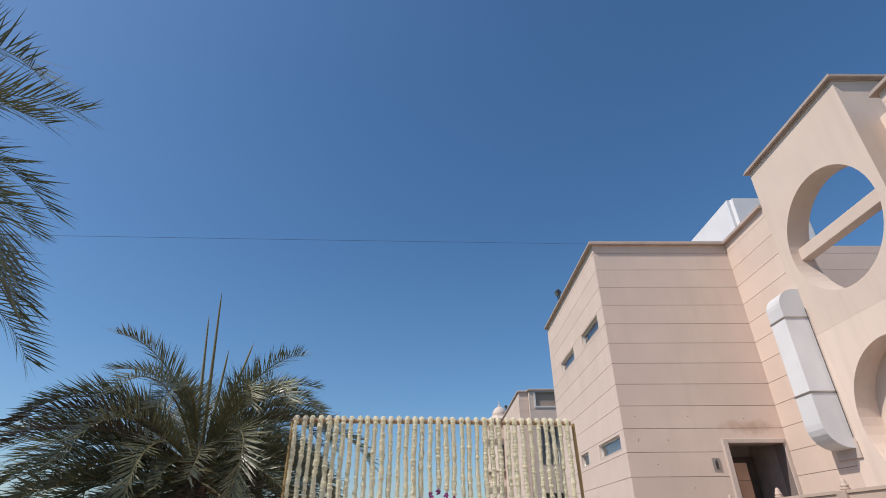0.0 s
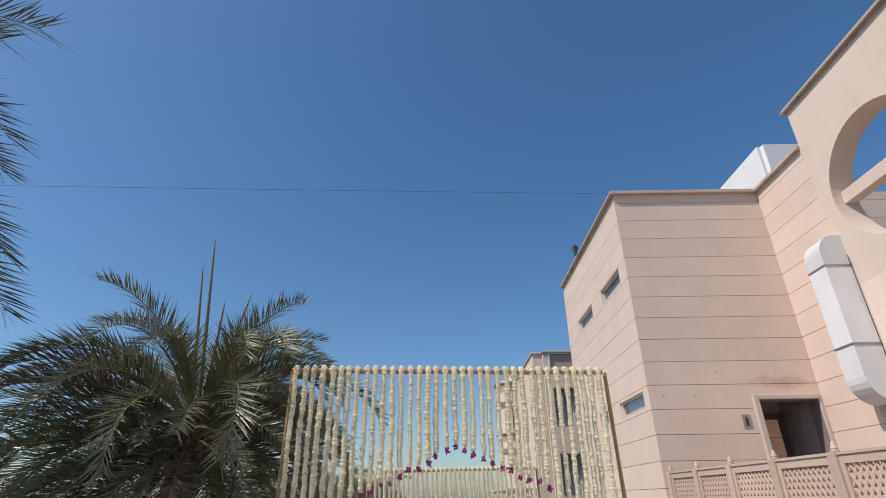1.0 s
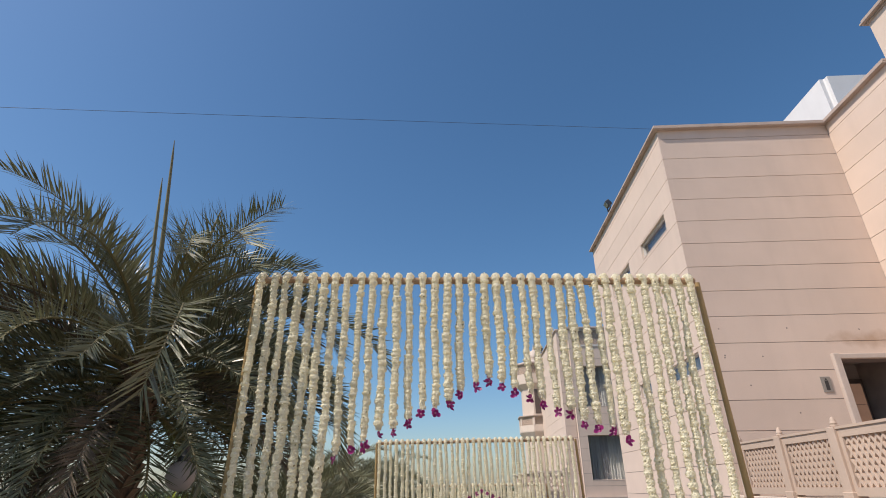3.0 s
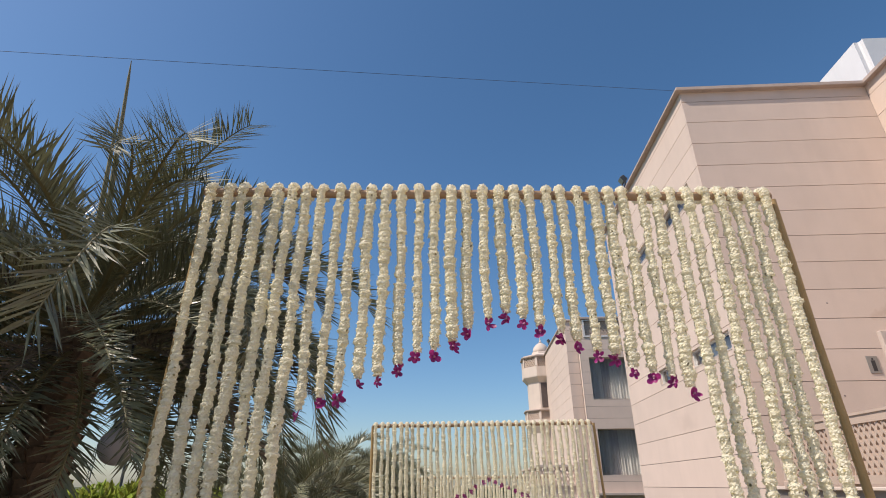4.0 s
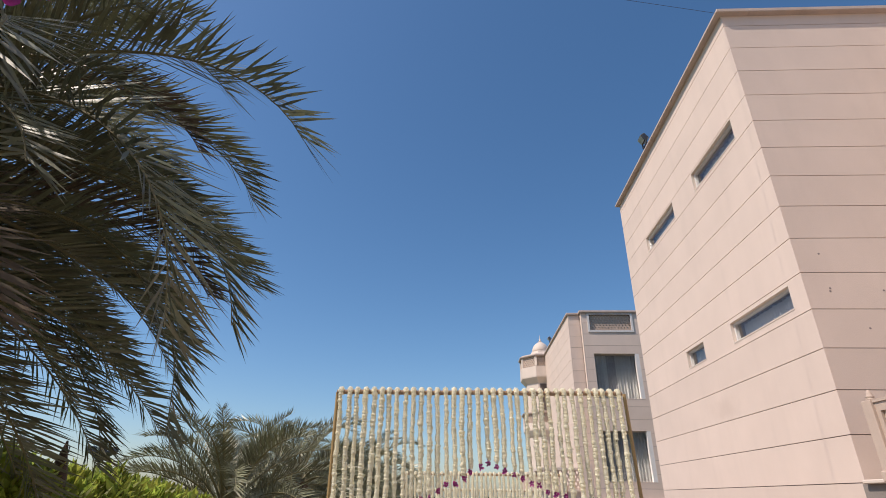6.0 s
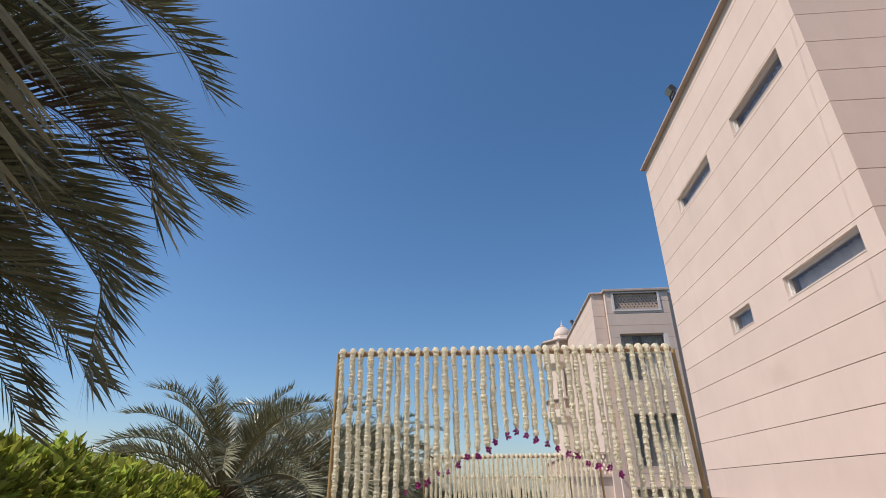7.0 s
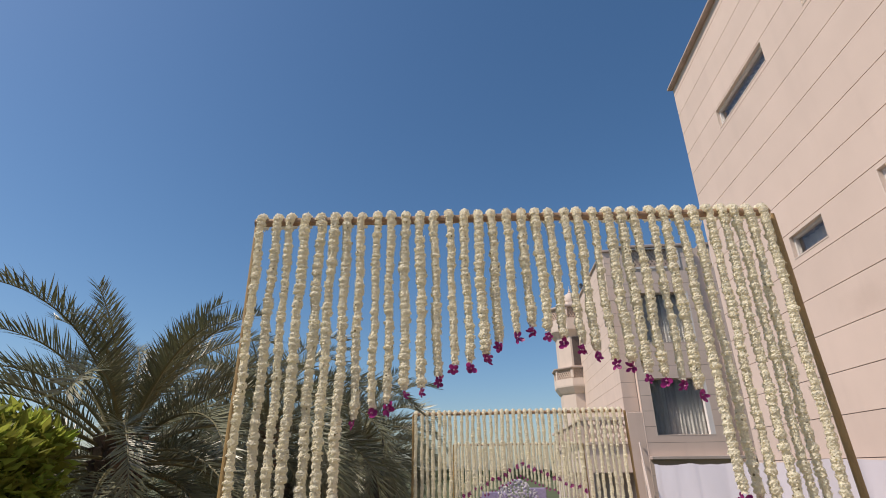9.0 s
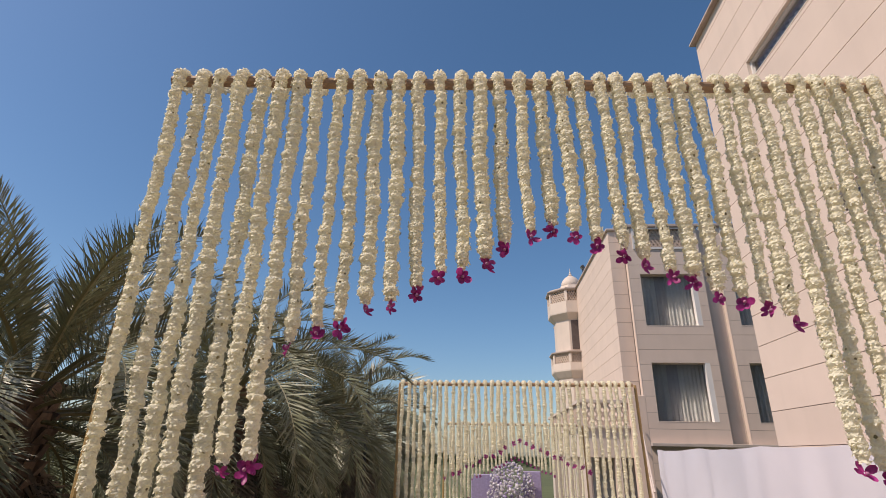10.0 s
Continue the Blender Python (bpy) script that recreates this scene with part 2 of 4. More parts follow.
class Plane:
    """A wall plane: u runs along it, d goes out of it."""
    def __init__(self, origin, along, outward):
        self.o, self.u, self.n = Vector(origin), Vector(along), Vector(outward)

    def slab(self, bm, u0, u1, d0, d1, z0, z1, bevel=0.0):
        a = self.o + self.u * u0 + self.n * d0
        b = self.o + self.u * u1 + self.n * d1
        return box(bm, min(a.x, b.x), max(a.x, b.x), min(a.y, b.y), max(a.y, b.y), z0, z1, bevel)

    def pierced(self, bm, u0, u1, d0, d1, z0, z1, holes=()):
        """A slab with rectangular holes (u0, u1, z0, z1) right through."""
        us = sorted({u0, u1, *[min(max(h[i], u0), u1) for h in holes for i in (0, 1)]})
        zs = sorted({z0, z1, *[min(max(h[i], z0), z1) for h in holes for i in (2, 3)]})
        nu, nz = len(us) - 1, len(zs) - 1

        def full(i, j):
            if not (0 <= i < nu and 0 <= j < nz):
                return False
            mu, mz = (us[i] + us[i + 1]) / 2, (zs[j] + zs[j + 1]) / 2
            return not any(h[0] < mu < h[1] and h[2] < mz < h[3] for h in holes)
        made = {}

        def vert(i, j, d):
            if (i, j, d) not in made:
                p = self.o + self.u * us[i] + self.n * (d0, d1)[d]
                made[i, j, d] = bm.verts.new((p.x, p.y, zs[j]))
            return made[i, j, d]

        def face(*keys):
            fs.append(bm.faces.new([vert(*k) for k in keys]))
        fs = []
        for i in range(nu):
            for j in range(nz):
                if not full(i, j):
                    continue
                for d in (0, 1):
                    face((i, j, d), (i + 1, j, d), (i + 1, j + 1, d), (i, j + 1, d))
                if not full(i - 1, j):
                    face((i, j, 0), (i, j + 1, 0), (i, j + 1, 1), (i, j, 1))
                if not full(i + 1, j):
                    face((i + 1, j, 0), (i + 1, j + 1, 0), (i + 1, j + 1, 1), (i + 1, j, 1))
                if not full(i, j - 1):
                    face((i, j, 0), (i + 1, j, 0), (i + 1, j, 1), (i, j, 1))
                if not full(i, j + 1):
                    face((i, j + 1, 0), (i + 1, j + 1, 0), (i + 1, j + 1, 1), (i, j + 1, 1))
        if fs:
            bmesh.ops.recalc_face_normals(bm, faces=fs)
        return bm


COURSE, GAP = 0.51, 0.0105


def courses(plane, u0, u1, z0, z1, holes, parent, material=STONE, step=COURSE, top=8.845, proud=0.016):
    """Long stone courses, each a piece of its own, with open joints between."""
    levels = [z for z in (top + step - step * k for k in range(40)) if z0 - step < z < z1 + step]
    for zt in levels:
        a, b = max(zt - step + GAP / 2, z0), min(zt - GAP / 2, z1)
        if b - a < 0.03:
            continue
        cut = sorted((h[0], h[1]) for h in holes if h[2] <= a + 1e-4 and h[3] >= b - 1e-4)
        ends = [u0] + [e for c in cut for e in c] + [u1]
        for ua, ub in zip(ends[::2], ends[1::2]):
            if ub - ua > 0.02:
                bm = bmesh.new()
                plane.pierced(bm, ua, ub, 0.0, proud, a, b, [h for h in holes if h[2] < b and h[3] > a and h[1] > ua and h[0] < ub])
                part("stone_course", bm, material, parent)


def window(name, plane, u0, u1, z0, z1, depth, label, split=0, curtain=None, kind="structure", trim=None):
    """A recessed window: frame, pane, sill and what hangs behind it."""
    w = thing(name, (0, 0, 0), label, "window", kind=kind)
    f = 0.045
    bm = bmesh.new()
    plane.pierced(bm, u0, u1, -depth, -depth + 0.06, z0, z1, [(u0 + f, u1 - f, z0 + f, z1 - f)])
    for k in range(split):
        c = u0 + (u1 - u0) * (k + 1) / (split + 1)
        plane.slab(bm, c - 0.02, c + 0.02, -depth + 0.004, -depth + 0.05, z0 + f, z1 - f)
    part("window_frame", bm, trim or TRIM, w)
    bm = bmesh.new()
    plane.slab(bm, u0 + f - 0.01, u1 - f + 0.01, -depth + 0.02, -depth + 0.028, z0 + f - 0.01, z1 - f + 0.01)
    pane = part("pane", bm, GLASS, w)
    pane.visible_shadow = False
    bm = bmesh.new()
    plane.slab(bm, u0 + 0.002, u1 - 0.002, -depth + 0.06, 0.022, z0 + 0.002, z0 + 0.022)
    part("window_sill", bm, PALE, w)
    bm = bmesh.new()
    plane.pierced(bm, u0 - 0.004, u1 + 0.004, -depth + 0.062, 0.0165, z0 - 0.004, z1 + 0.004, [(u0 + 0.01, u1 - 0.01, z0 + 0.024, z1 - 0.01)])
    part("reveal", bm, PALE, w)
    if curtain:
        for a, b, m in curtain:
            bm = bmesh.new()
            n = max(8, int((b - a) * 26))
            cols = []
            for k in range(n + 1):
                u = a + (b - a) * k / n
                d = -depth - 0.12 + 0.025 * math.sin(k * 1.9) + 0.01 * math.sin(k * 0.7)
                q = plane.o + plane.u * u + plane.n * d
                cols.append([bm.verts.new((q.x, q.y, z)) for z in (z0 + 0.02, z1 - 0.02)])
            for c0, c1 in zip(cols, cols[1:]):
                bm.faces.new((c0[0], c1[0], c1[1], c0[1]))
            part("curtain", bm, m, w, smooth=True)
    return w


# ---------- ground ----------
KNOTS = [(-4000, 0.66), (0.5, 0.66), (5.8, -0.03), (11.4, -0.76), (17.0, -1.41), (23, -1.66), (40, -1.72), (4500, -1.72)]


def level(y):
    for (a, za), (b, zb) in zip(KNOTS, KNOTS[1:]):
        if y <= b:
            return za + (zb - za) * (y - a) / (b - a)
    return KNOTS[-1][1]


bm = bmesh.new()
xs = [-4000, -400, -60, -20, -6, -2, 2, 6, 20, 60, 400, 4000]
ys = [-4000, -300, -40, -10, 0.5, 3, 5.8, 8.6, 11.5, 14.4, 17.4, 20, 23, 30, 40, 120, 600, 4500]
grid = [[bm.verts.new((x, y, level(y))) for x in xs] for y in ys]
for r0, r1 in zip(grid, grid[1:]):
    for k in range(len(xs) - 1):
        bm.faces.new((r0[k], r0[k + 1], r1[k + 1], r1[k]))
solid("ground", bm, GRASS, "dry green lawn that falls away down the slope", "ground", kind="structure")
bm = bmesh.new()
rows = [[bm.verts.new((x, y, level(y) + 0.02)) for x in (-1.7, 4.4)] for y in (-9, 0.5, 3, 5.8, 8.6, 11.5, 14.4, 17.4, 20, 23, 26)]
for a, b in zip(rows, rows[1:]):
    bm.faces.new((a[0], a[1], b[1], b[0]))
solid("pavement", bm, PAVING, "pale paved ramp leading down beneath the flower arches", "pavement", kind="structure")

# ---------- main block ----------
ROOF = 9.08
WEST = Plane((4.916, 0, 0), (0, 1, 0), (-1, 0, 0))
SOUTH = Plane((0, 11.79, 0), (1, 0, 0), (0, -1, 0))
WING = Plane((8.596, 0, 0), (0, 1, 0), (-1, 0, 0))
END = 18.26
slits = [(12.31, 13.98, 6.88, 7.29), (15.00, 16.76, 6.88, 7.29), (12.09, 13.84, 3.845, 4.20), (14.91, 15.73, 3.845, 4.20)]
bm = bmesh.new()
WEST.pierced(bm, 11.79, END, -0.35, 0, -1.2, ROOF, slits)
wall_west = solid("wall_west", bm, JOINT, "pink stone-clad side wall with narrow slit windows", "wall", kind="structure")
courses(WEST, 11.774, END, -1.2, ROOF, slits, wall_west)
door_hole = (7.20, 8.50, 1.70, 3.925)
bm = bmesh.new()
SOUTH.pierced(bm, 5.266, 15.5, -0.35, 0, 0.2, ROOF, [door_hole])
wall_south = solid("wall_south", bm, JOINT, "pink stone-clad front wall beside the service door", "wall", kind="structure")
courses(SOUTH, 4.9165, 8.582, 0.2, ROOF, [door_hole], wall_south)
courses(SOUTH, 9.10, 15.5, 6.0, ROOF, [], wall_south)
solid("wall_north", boxes((4.92, 15.5, END - 0.35, END - 0.002, -1.4, ROOF)), STONE, "pink rear wall of the block", "wall", kind="structure")
solid("wall_east", boxes((15.2, 15.498, 12.2, END - 0.36, -1.4, ROOF)), STONE, "pink outer wall of the block", "wall", kind="structure")
solid("roof", boxes((5.27, 15.19, 12.15, END - 0.36, 8.7, 8.9)), BEAM, "flat grey roof slab behind the parapet", "roof", kind="structure")
solid("floor", boxes((5.27, 15.19, 12.15, END - 0.36, 5.3, 5.5)), BEAM, "floor slab between the storeys", "floor", kind="structure")
# parapet lip
bm = boxes((4.79, 5.35, 11.67, END + 0.06, ROOF, ROOF + 0.05), (4.82, 5.32, 11.70, END + 0.04, ROOF + 0.05, ROOF + 0.11),
           (5.35, 8.59, 11.67, 12.19, ROOF, ROOF + 0.05), (5.32, 8.59, 11.70, 12.16, ROOF + 0.05, ROOF + 0.11), bevel=0.008)
solid("trim_1", bm, CORNICE, "brown stone coping along the parapet", "cornice", kind="structure")
for k, (a, b, z0, z1) in enumerate(slits):
    window("window_%d" % (k + 1), WEST, a, b, z0, z1, 0.10, "narrow slit window with a white frame and grey glass",
           curtain=[(a, b, BLIND)])

# old fixing holes in the front wall
plug_me = mesh_of("fixing_hole", lathe(bmesh.new(), [(0.014, -0.02), (0.014, 0.002), (0.008, 0.004), (0.0005, 0.004)], sides=8), JOINT)
for u, z in [(5.17, 4.48), (5.16, 3.94), (5.84, 3.95), (5.5, 3.44), (6.41, 4.47), (5.17, 3.98), (6.22, 2.96), (7.7, 4.42)]:
    o = part("fixing_hole", plug_me, JOINT, wall_south)
    o.matrix_basis = pose(u + 0.05, 11.774, z + 0.05, 90, 0, 0)

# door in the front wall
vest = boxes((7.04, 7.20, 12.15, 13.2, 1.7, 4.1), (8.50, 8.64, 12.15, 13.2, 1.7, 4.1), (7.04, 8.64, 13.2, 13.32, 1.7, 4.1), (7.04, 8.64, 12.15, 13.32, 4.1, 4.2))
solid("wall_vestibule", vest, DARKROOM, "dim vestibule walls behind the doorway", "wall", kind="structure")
tiles = thing("tile_panel", (7.335, 12.30, 1.7), "brown stone tiles lining the back of the vestibule", "tiles")
tile_me = mesh_of("tile", boxes((0, 0.30, -0.03, 0, 0, 0.37), bevel=0.006), BROWNSTONE)
for i in range(2):
    for j in range(5):
        t = part("tile", tile_me, BROWNSTONE, tiles)
        t.location = (-0.13 + 0.305 * i, 0, 0.375 * j)
door = thing("door_1", (8.47, 12.85, 1.7), "dark wooden door standing shut at the back of the doorway", "door", kind="structure")
part("leaf", boxes((-0.60, 0.0, 0.26, 0.305, 0.01, 2.1), bevel=0.006), DARKWOOD, door)
part("door_handle", boxes((-0.47, -0.33, 0.20, 0.222, 1.0, 1.02), (-0.465, -0.445, 0.215, 0.26, 1.0, 1.02)), STEEL, door)
bm = boxes((7.085, 7.197, 11.69, 12.14, 1.7, 4.015), (8.503, 8.578, 11.752, 12.14, 1.7, 4.015), (7.197, 8.503, 11.73, 12.14, 3.928, 4.015), bevel=0.006)
solid("trim_2", bm, BEAM, "pale stone surround of the doorway", "door frame", kind="structure")
sign = thing("wall_sign", (6.86, 11.772, 3.483), "small grey metal wall sign beside the doorway", "sign")
part("plate", boxes((-0.085, 0.085, -0.012, 0, -0.135, 0.135), bevel=0.003), SIGN, sign)
part("symbol", boxes((-0.03, 0.03, -0.016, -0.0125, -0.10, 0.065), (-0.014, 0.014, -0.016, -0.0125, 0.075, 0.10)), INK, sign, "dark plain bar")

# ---------- stepped wing with round openings ----------
hole_y, hole_z, hole_r = 8.29, 7.53, 1.265
eye_y, eye_z, eye_r = 8.17, 3.95, 1.25


def round_wall(bm, x0, x1, y0, y1, z0, z1, cy, cz, r, seg=48):
    """A wall slab with a round hole through it."""
    ring = {}
    for x in (x0, x1):
        ins, outs = [], []
        for k in range(seg):
            a = 2 * math.pi * (k + 0.5) / seg
            c, s = math.cos(a), math.sin(a)
            ins.append(bm.verts.new((x, cy + r * c, cz + r * s)))
            ty = ((y1 - cy) if c > 0 else (cy - y0)) / max(abs(c), 1e-6)
            tz = ((z1 - cz) if s > 0 else (cz - z0)) / max(abs(s), 1e-6)
            t = min(ty, tz)
            outs.append(bm.verts.new((x, cy + t * c, cz + t * s)))
        ring[x] = (ins, outs)
        for k in range(seg):
            j = (k + 1) % seg
            bm.faces.new((ins[k], outs[k], outs[j], ins[j]))
        corners = {}
        for k in range(seg):
            j = (k + 1) % seg
            a, b = outs[k].co, outs[j].co
            if abs(a.y - b.y) > 1e-5 and abs(a.z - b.z) > 1e-5:
                y = y1 if max(a.y, b.y) > y1 - 1e-5 else y0
                z = z1 if max(a.z, b.z) > z1 - 1e-5 else z0
                cv = bm.verts.new((x, y, z))
                bm.faces.new((outs[k], cv, outs[j]))
    for k in range(seg):
        j = (k + 1) % seg
        bm.faces.new((ring[x0][0][k], ring[x0][0][j], ring[x1][0][j], ring[x1][0][k]))
    for (ya, yb, za, zb) in ((y0, y0, z0, z1), (y1, y1, z0, z1)):
        v = [bm.verts.new(p) for p in ((x0, ya, z0), (x1, ya, z0), (x1, ya, z1), (x0, ya, z1))]
        bm.faces.new(v)
    v = [bm.verts.new(p) for p in ((x0, y0, z1), (x1, y0, z1), (x1, y1, z1), (x0, y1, z1))]
    bm.faces.new(v)
    bmesh.ops.recalc_face_normals(bm, faces=bm.faces)
    return bm


GX = 8.58
solid("wall_gable", round_wall(bmesh.new(), GX, GX + 0.5, 6.82, 9.90, 5.75, 10.12, hole_y, hole_z, hole_r), PLASTER,
      "smooth pink plaster wall pierced by a large round opening", "wall", kind="structure")
solid("wall_gable_lower", round_wall(bmesh.new(), GX + 0.001, GX + 0.55, 6.82, 9.90, 1.5, 5.748, eye_y, eye_z, eye_r), PLASTER,
      "smooth pink plaster wall round a deep circular window", "wall", kind="structure")
part("stone_beam", boxes((GX + 0.2, GX + 0.44, 6.95, 9.60, 7.44, 7.72), bevel=0.01), PLASTER, bpy.data.objects["wall_gable"], "horizontal plaster beam across the opening")
bm = boxes((GX - 0.10, GX + 0.6, 6.72, 10.0, 10.12, 10.17), (GX - 0.07, GX + 0.57, 6.75, 9.97, 10.17, 10.23), (GX - 0.03, GX + 0.53, 6.79, 9.93, 10.08, 10.12), (GX + 0.6, 10.3, 6.72, 7.22, 10.12, 10.17), (GX + 0.57, 10.27, 6.75, 7.19, 10.17, 10.23), bevel=0.008)
solid("trim_3", bm, CORNICE, "brown coping on the tall stepped parapet", "cornice", kind="structure")
bm = bmesh.new()
WING.slab(bm, 9.902, 11.769, -0.4, 0, 1.5, ROOF)
wall_wing = solid("wall_wing", bm, JOINT, "pink stone-clad strip between duct and corner", "wall", kind="structure")
courses(WING, 9.9025, 11.769, 1.5, ROOF, [], wall_wing)
bm = boxes((GX - 0.10, GX + 0.5, 9.905, 11.66, ROOF, ROOF + 0.05), (GX - 0.07, GX + 0.47, 9.905, 11.69, ROOF + 0.05, ROOF + 0.11), bevel=0.008)
solid("trim_4", bm, CORNICE, "brown coping at the lower parapet", "cornice", kind="structure")
solid("roof_terrace", boxes((GX + 0.56, 15.4, -8, 11.78, 5.7, 6.0)), BEAM, "open roof terrace behind the round opening", "roof", kind="structure")
solid("wall_return", boxes((GX + 0.5, 10.2, 6.82, 7.12, 1.5, 10.11)), PLASTER, "plaster return at the end of the stepped wall", "wall", kind="structure")
NEAR = Plane((8.66, 0, 0), (0, 1, 0), (-1, 0, 0))
bm = bmesh.new()
NEAR.slab(bm, -9, 6.19, -0.5, 0, 0.4, ROOF)
wall_near = solid("wall_near", bm, JOINT, "pink stone-clad wall beside the terrace", "wall", kind="structure")
courses(NEAR, -9, 6.19, 0.4, ROOF, [], wall_near)
solid("trim_5", boxes((8.54, 9.21, -9, 6.29, ROOF, ROOF + 0.05), (8.57, 9.18, -9, 6.26, ROOF + 0.05, ROOF + 0.11), bevel=0.008), CORNICE, "brown coping on the near parapet", "cornice", kind="structure")
solid("wall_notch", boxes((9.16, 9.4, 6.19, 6.82, 1.5, 9.1)), PLASTER, "narrow plaster recess between the walls", "wall", kind="structure")

# circular window set deep in its opening
w5 = thing("window_5", (GX + 0.42, eye_y, eye_z), "deep-set circular window with a white frame", "window", kind="structure")


def disc_ring(bm, x0, x1, r0, r1, seg=40):
    vs = [[bm.verts.new((x, r * math.cos(2 * math.pi * k / seg), r * math.sin(2 * math.pi * k / seg))) for k in range(seg)] for x, r in ((x0, r0), (x0, r1), (x1, r1), (x1, r0))]
    for a in range(4):
        for k in range(seg):
            bm.faces.new((vs[a][k], vs[(a + 1) % 4][k], vs[(a + 1) % 4][(k + 1) % seg], vs[a][(k + 1) % seg]))
    return bm


part("surround", disc_ring(bmesh.new(), 0, 0.1, 0.78, 1.26), PLASTER, w5, "plaster ring")
part("window_frame", disc_ring(bmesh.new(), -0.02, 0.08, 0.70, 0.782), WHITE, w5)
bm = boxes((0.0, 0.05, -0.7, 0.7, -0.02, 0.02), (0.0, 0.05, -0.02, 0.02, -0.7, 0.7))
part("glazing_bar", bm, WHITE, w5)
bm = bmesh.new()
vs = [bm.verts.new((0.03, 0.71 * math.cos(2 * math.pi * k / 40), 0.71 * math.sin(2 * math.pi * k / 40))) for k in range(40)]
bm.faces.new(vs)
part("pane", bm, GLASS, w5)
bm = bmesh.new()
box(bm, 0.45, 0.5, -1.1, 1.1, -1.1, 1.1)
part("room_back", bm, DARKROOM, w5)

# ---------- white air duct on the wing wall ----------
duct = thing("air_duct", (8.578, 9.99, 3.41), "white painted metal air duct with bent ends fixed to the wall", "duct")


def bent_duct(z0, z1, depth, w, r_top, r_bot):
    """A vertical duct whose ends bend back into the wall: its side outline, swept across."""
    pts = []
    if r_top:
        pts += [(0, z1)] + [(-depth + r_top - r_top * math.sin(a), z1 - r_top + r_top * math.cos(a)) for a in [math.pi / 2 * k / 7 for k in range(8)]]
    else:
        pts += [(0, z1), (-depth, z1)]
    if r_bot:
        pts += [(-depth + r_bot - r_bot * math.cos(a), z0 + r_bot - r_bot * math.sin(a)) for a in [math.pi / 2 * k / 7 for k in range(8)]] + [(0, z0)]
    else:
        pts += [(-depth, z0), (0, z0)]
    bm = bmesh.new()
    rows = [[bm.verts.new((x, y, z)) for x, z in pts] for y in (-w / 2, w / 2)]
    bm.faces.new(rows[0])
    bm.faces.new(rows[1][::-1])
    n = len(pts)
    for k in range(n):
        bm.faces.new((rows[0][k], rows[1][k], rows[1][(k + 1) % n], rows[0][(k + 1) % n]))
    bmesh.ops.recalc_face_normals(bm, faces=bm.faces)
    return bm


part("elbow", bent_duct(2.76, 3.42, 0.52, 0.50, 0.40, 0), DUCT, duct)
part("shaft", bent_duct(1.18, 2.75, 0.52, 0.50, 0, 0), DUCT, duct)
part("elbow", bent_duct(0.12, 1.17, 0.52, 0.50, 0, 0.46), DUCT, duct)
for z in (1.175, 2.755):
    part("flange", boxes((-0.535, 0.0, -0.265, 0.265, z - 0.018, z + 0.018), bevel=0.004), STEEL, duct)
part("wall_plate", boxes((-0.03, -0.001, -0.31, 0.31, -0.06, 0.24), bevel=0.004), BEAM, duct)

bm = bmesh.new()
tube(bm, [(-0.03, -0.285, 2.95), (-0.035, -0.29, 2.7), (-0.03, -0.285, 1.6), (-0.035, -0.29, 0.6), (-0.03, -0.285, 0.3)], 0.008, 6)
part("conduit", bm, CABLE, duct, "thin dark conduit beside the duct")
vent = thing("roof_duct", (9.80, 12.74, 8.9), "large white roof duct with rounded corners above the parapet", "duct")
bm = boxes((0, 2.4, 0, 3.6, 0, 2.45))
bmesh.ops.bevel(bm, geom=[e for e in bm.edges if abs((e.verts[0].co - e.verts[1].co).z) > 1], offset=0.12, segments=5, affect="EDGES")
part("casing", bm, DUCT, vent)
part("base_frame", boxes((-0.04, 2.44, -0.04, 3.64, 0, 0.12), bevel=0.01), BEAM, vent)

# floodlight on the parapet
flood = thing("floodlight", (4.79, 15.57, 9.19), "small black floodlight on a bracket at the roof edge", "floodlight")
part("bracket", boxes((0.0, 0.03, -0.14, -0.125, 0, 0.2), (0.0, 0.03, 0.125, 0.14, 0, 0.2), (0, 0.03, -0.14, 0.14, 0, 0.012)), METAL, flood)
bm = boxes((-0.07, 0.07, -0.12, 0.12, -0.09, 0.09), bevel=0.02)
bmesh.ops.rotate(bm, verts=bm.verts, cent=(0, 0, 0), matrix=Euler((0, radians(-35), 0)).to_matrix())
bmesh.ops.translate(bm, verts=bm.verts, vec=(0.0, 0, 0.2))
part("housing", bm, METAL, flood)
bm = boxes((-0.078, -0.071, -0.10, 0.10, -0.07, 0.07))
bmesh.ops.rotate(bm, verts=bm.verts, cent=(0, 0, 0), matrix=Euler((0, radians(-35), 0)).to_matrix())
bmesh.ops.translate(bm, verts=bm.verts, vec=(0.0, 0, 0.2))
part("lens", bm, STEEL, flood)

# ---------- terrace and its lattice railing ----------
solid("terrace_kerb", boxes((4.80, 5.0, -9, 11.68, 1.69, 1.73), bevel=0.008), PALE, "pale stone kerb under the railing", "kerb", kind="structure")
bm = boxes((4.86, 8.9, -9, 11.77, -0.6, 1.69))
solid("terrace", bm, FLAG, "raised stone terrace in front of the service door", "terrace", kind="structure")


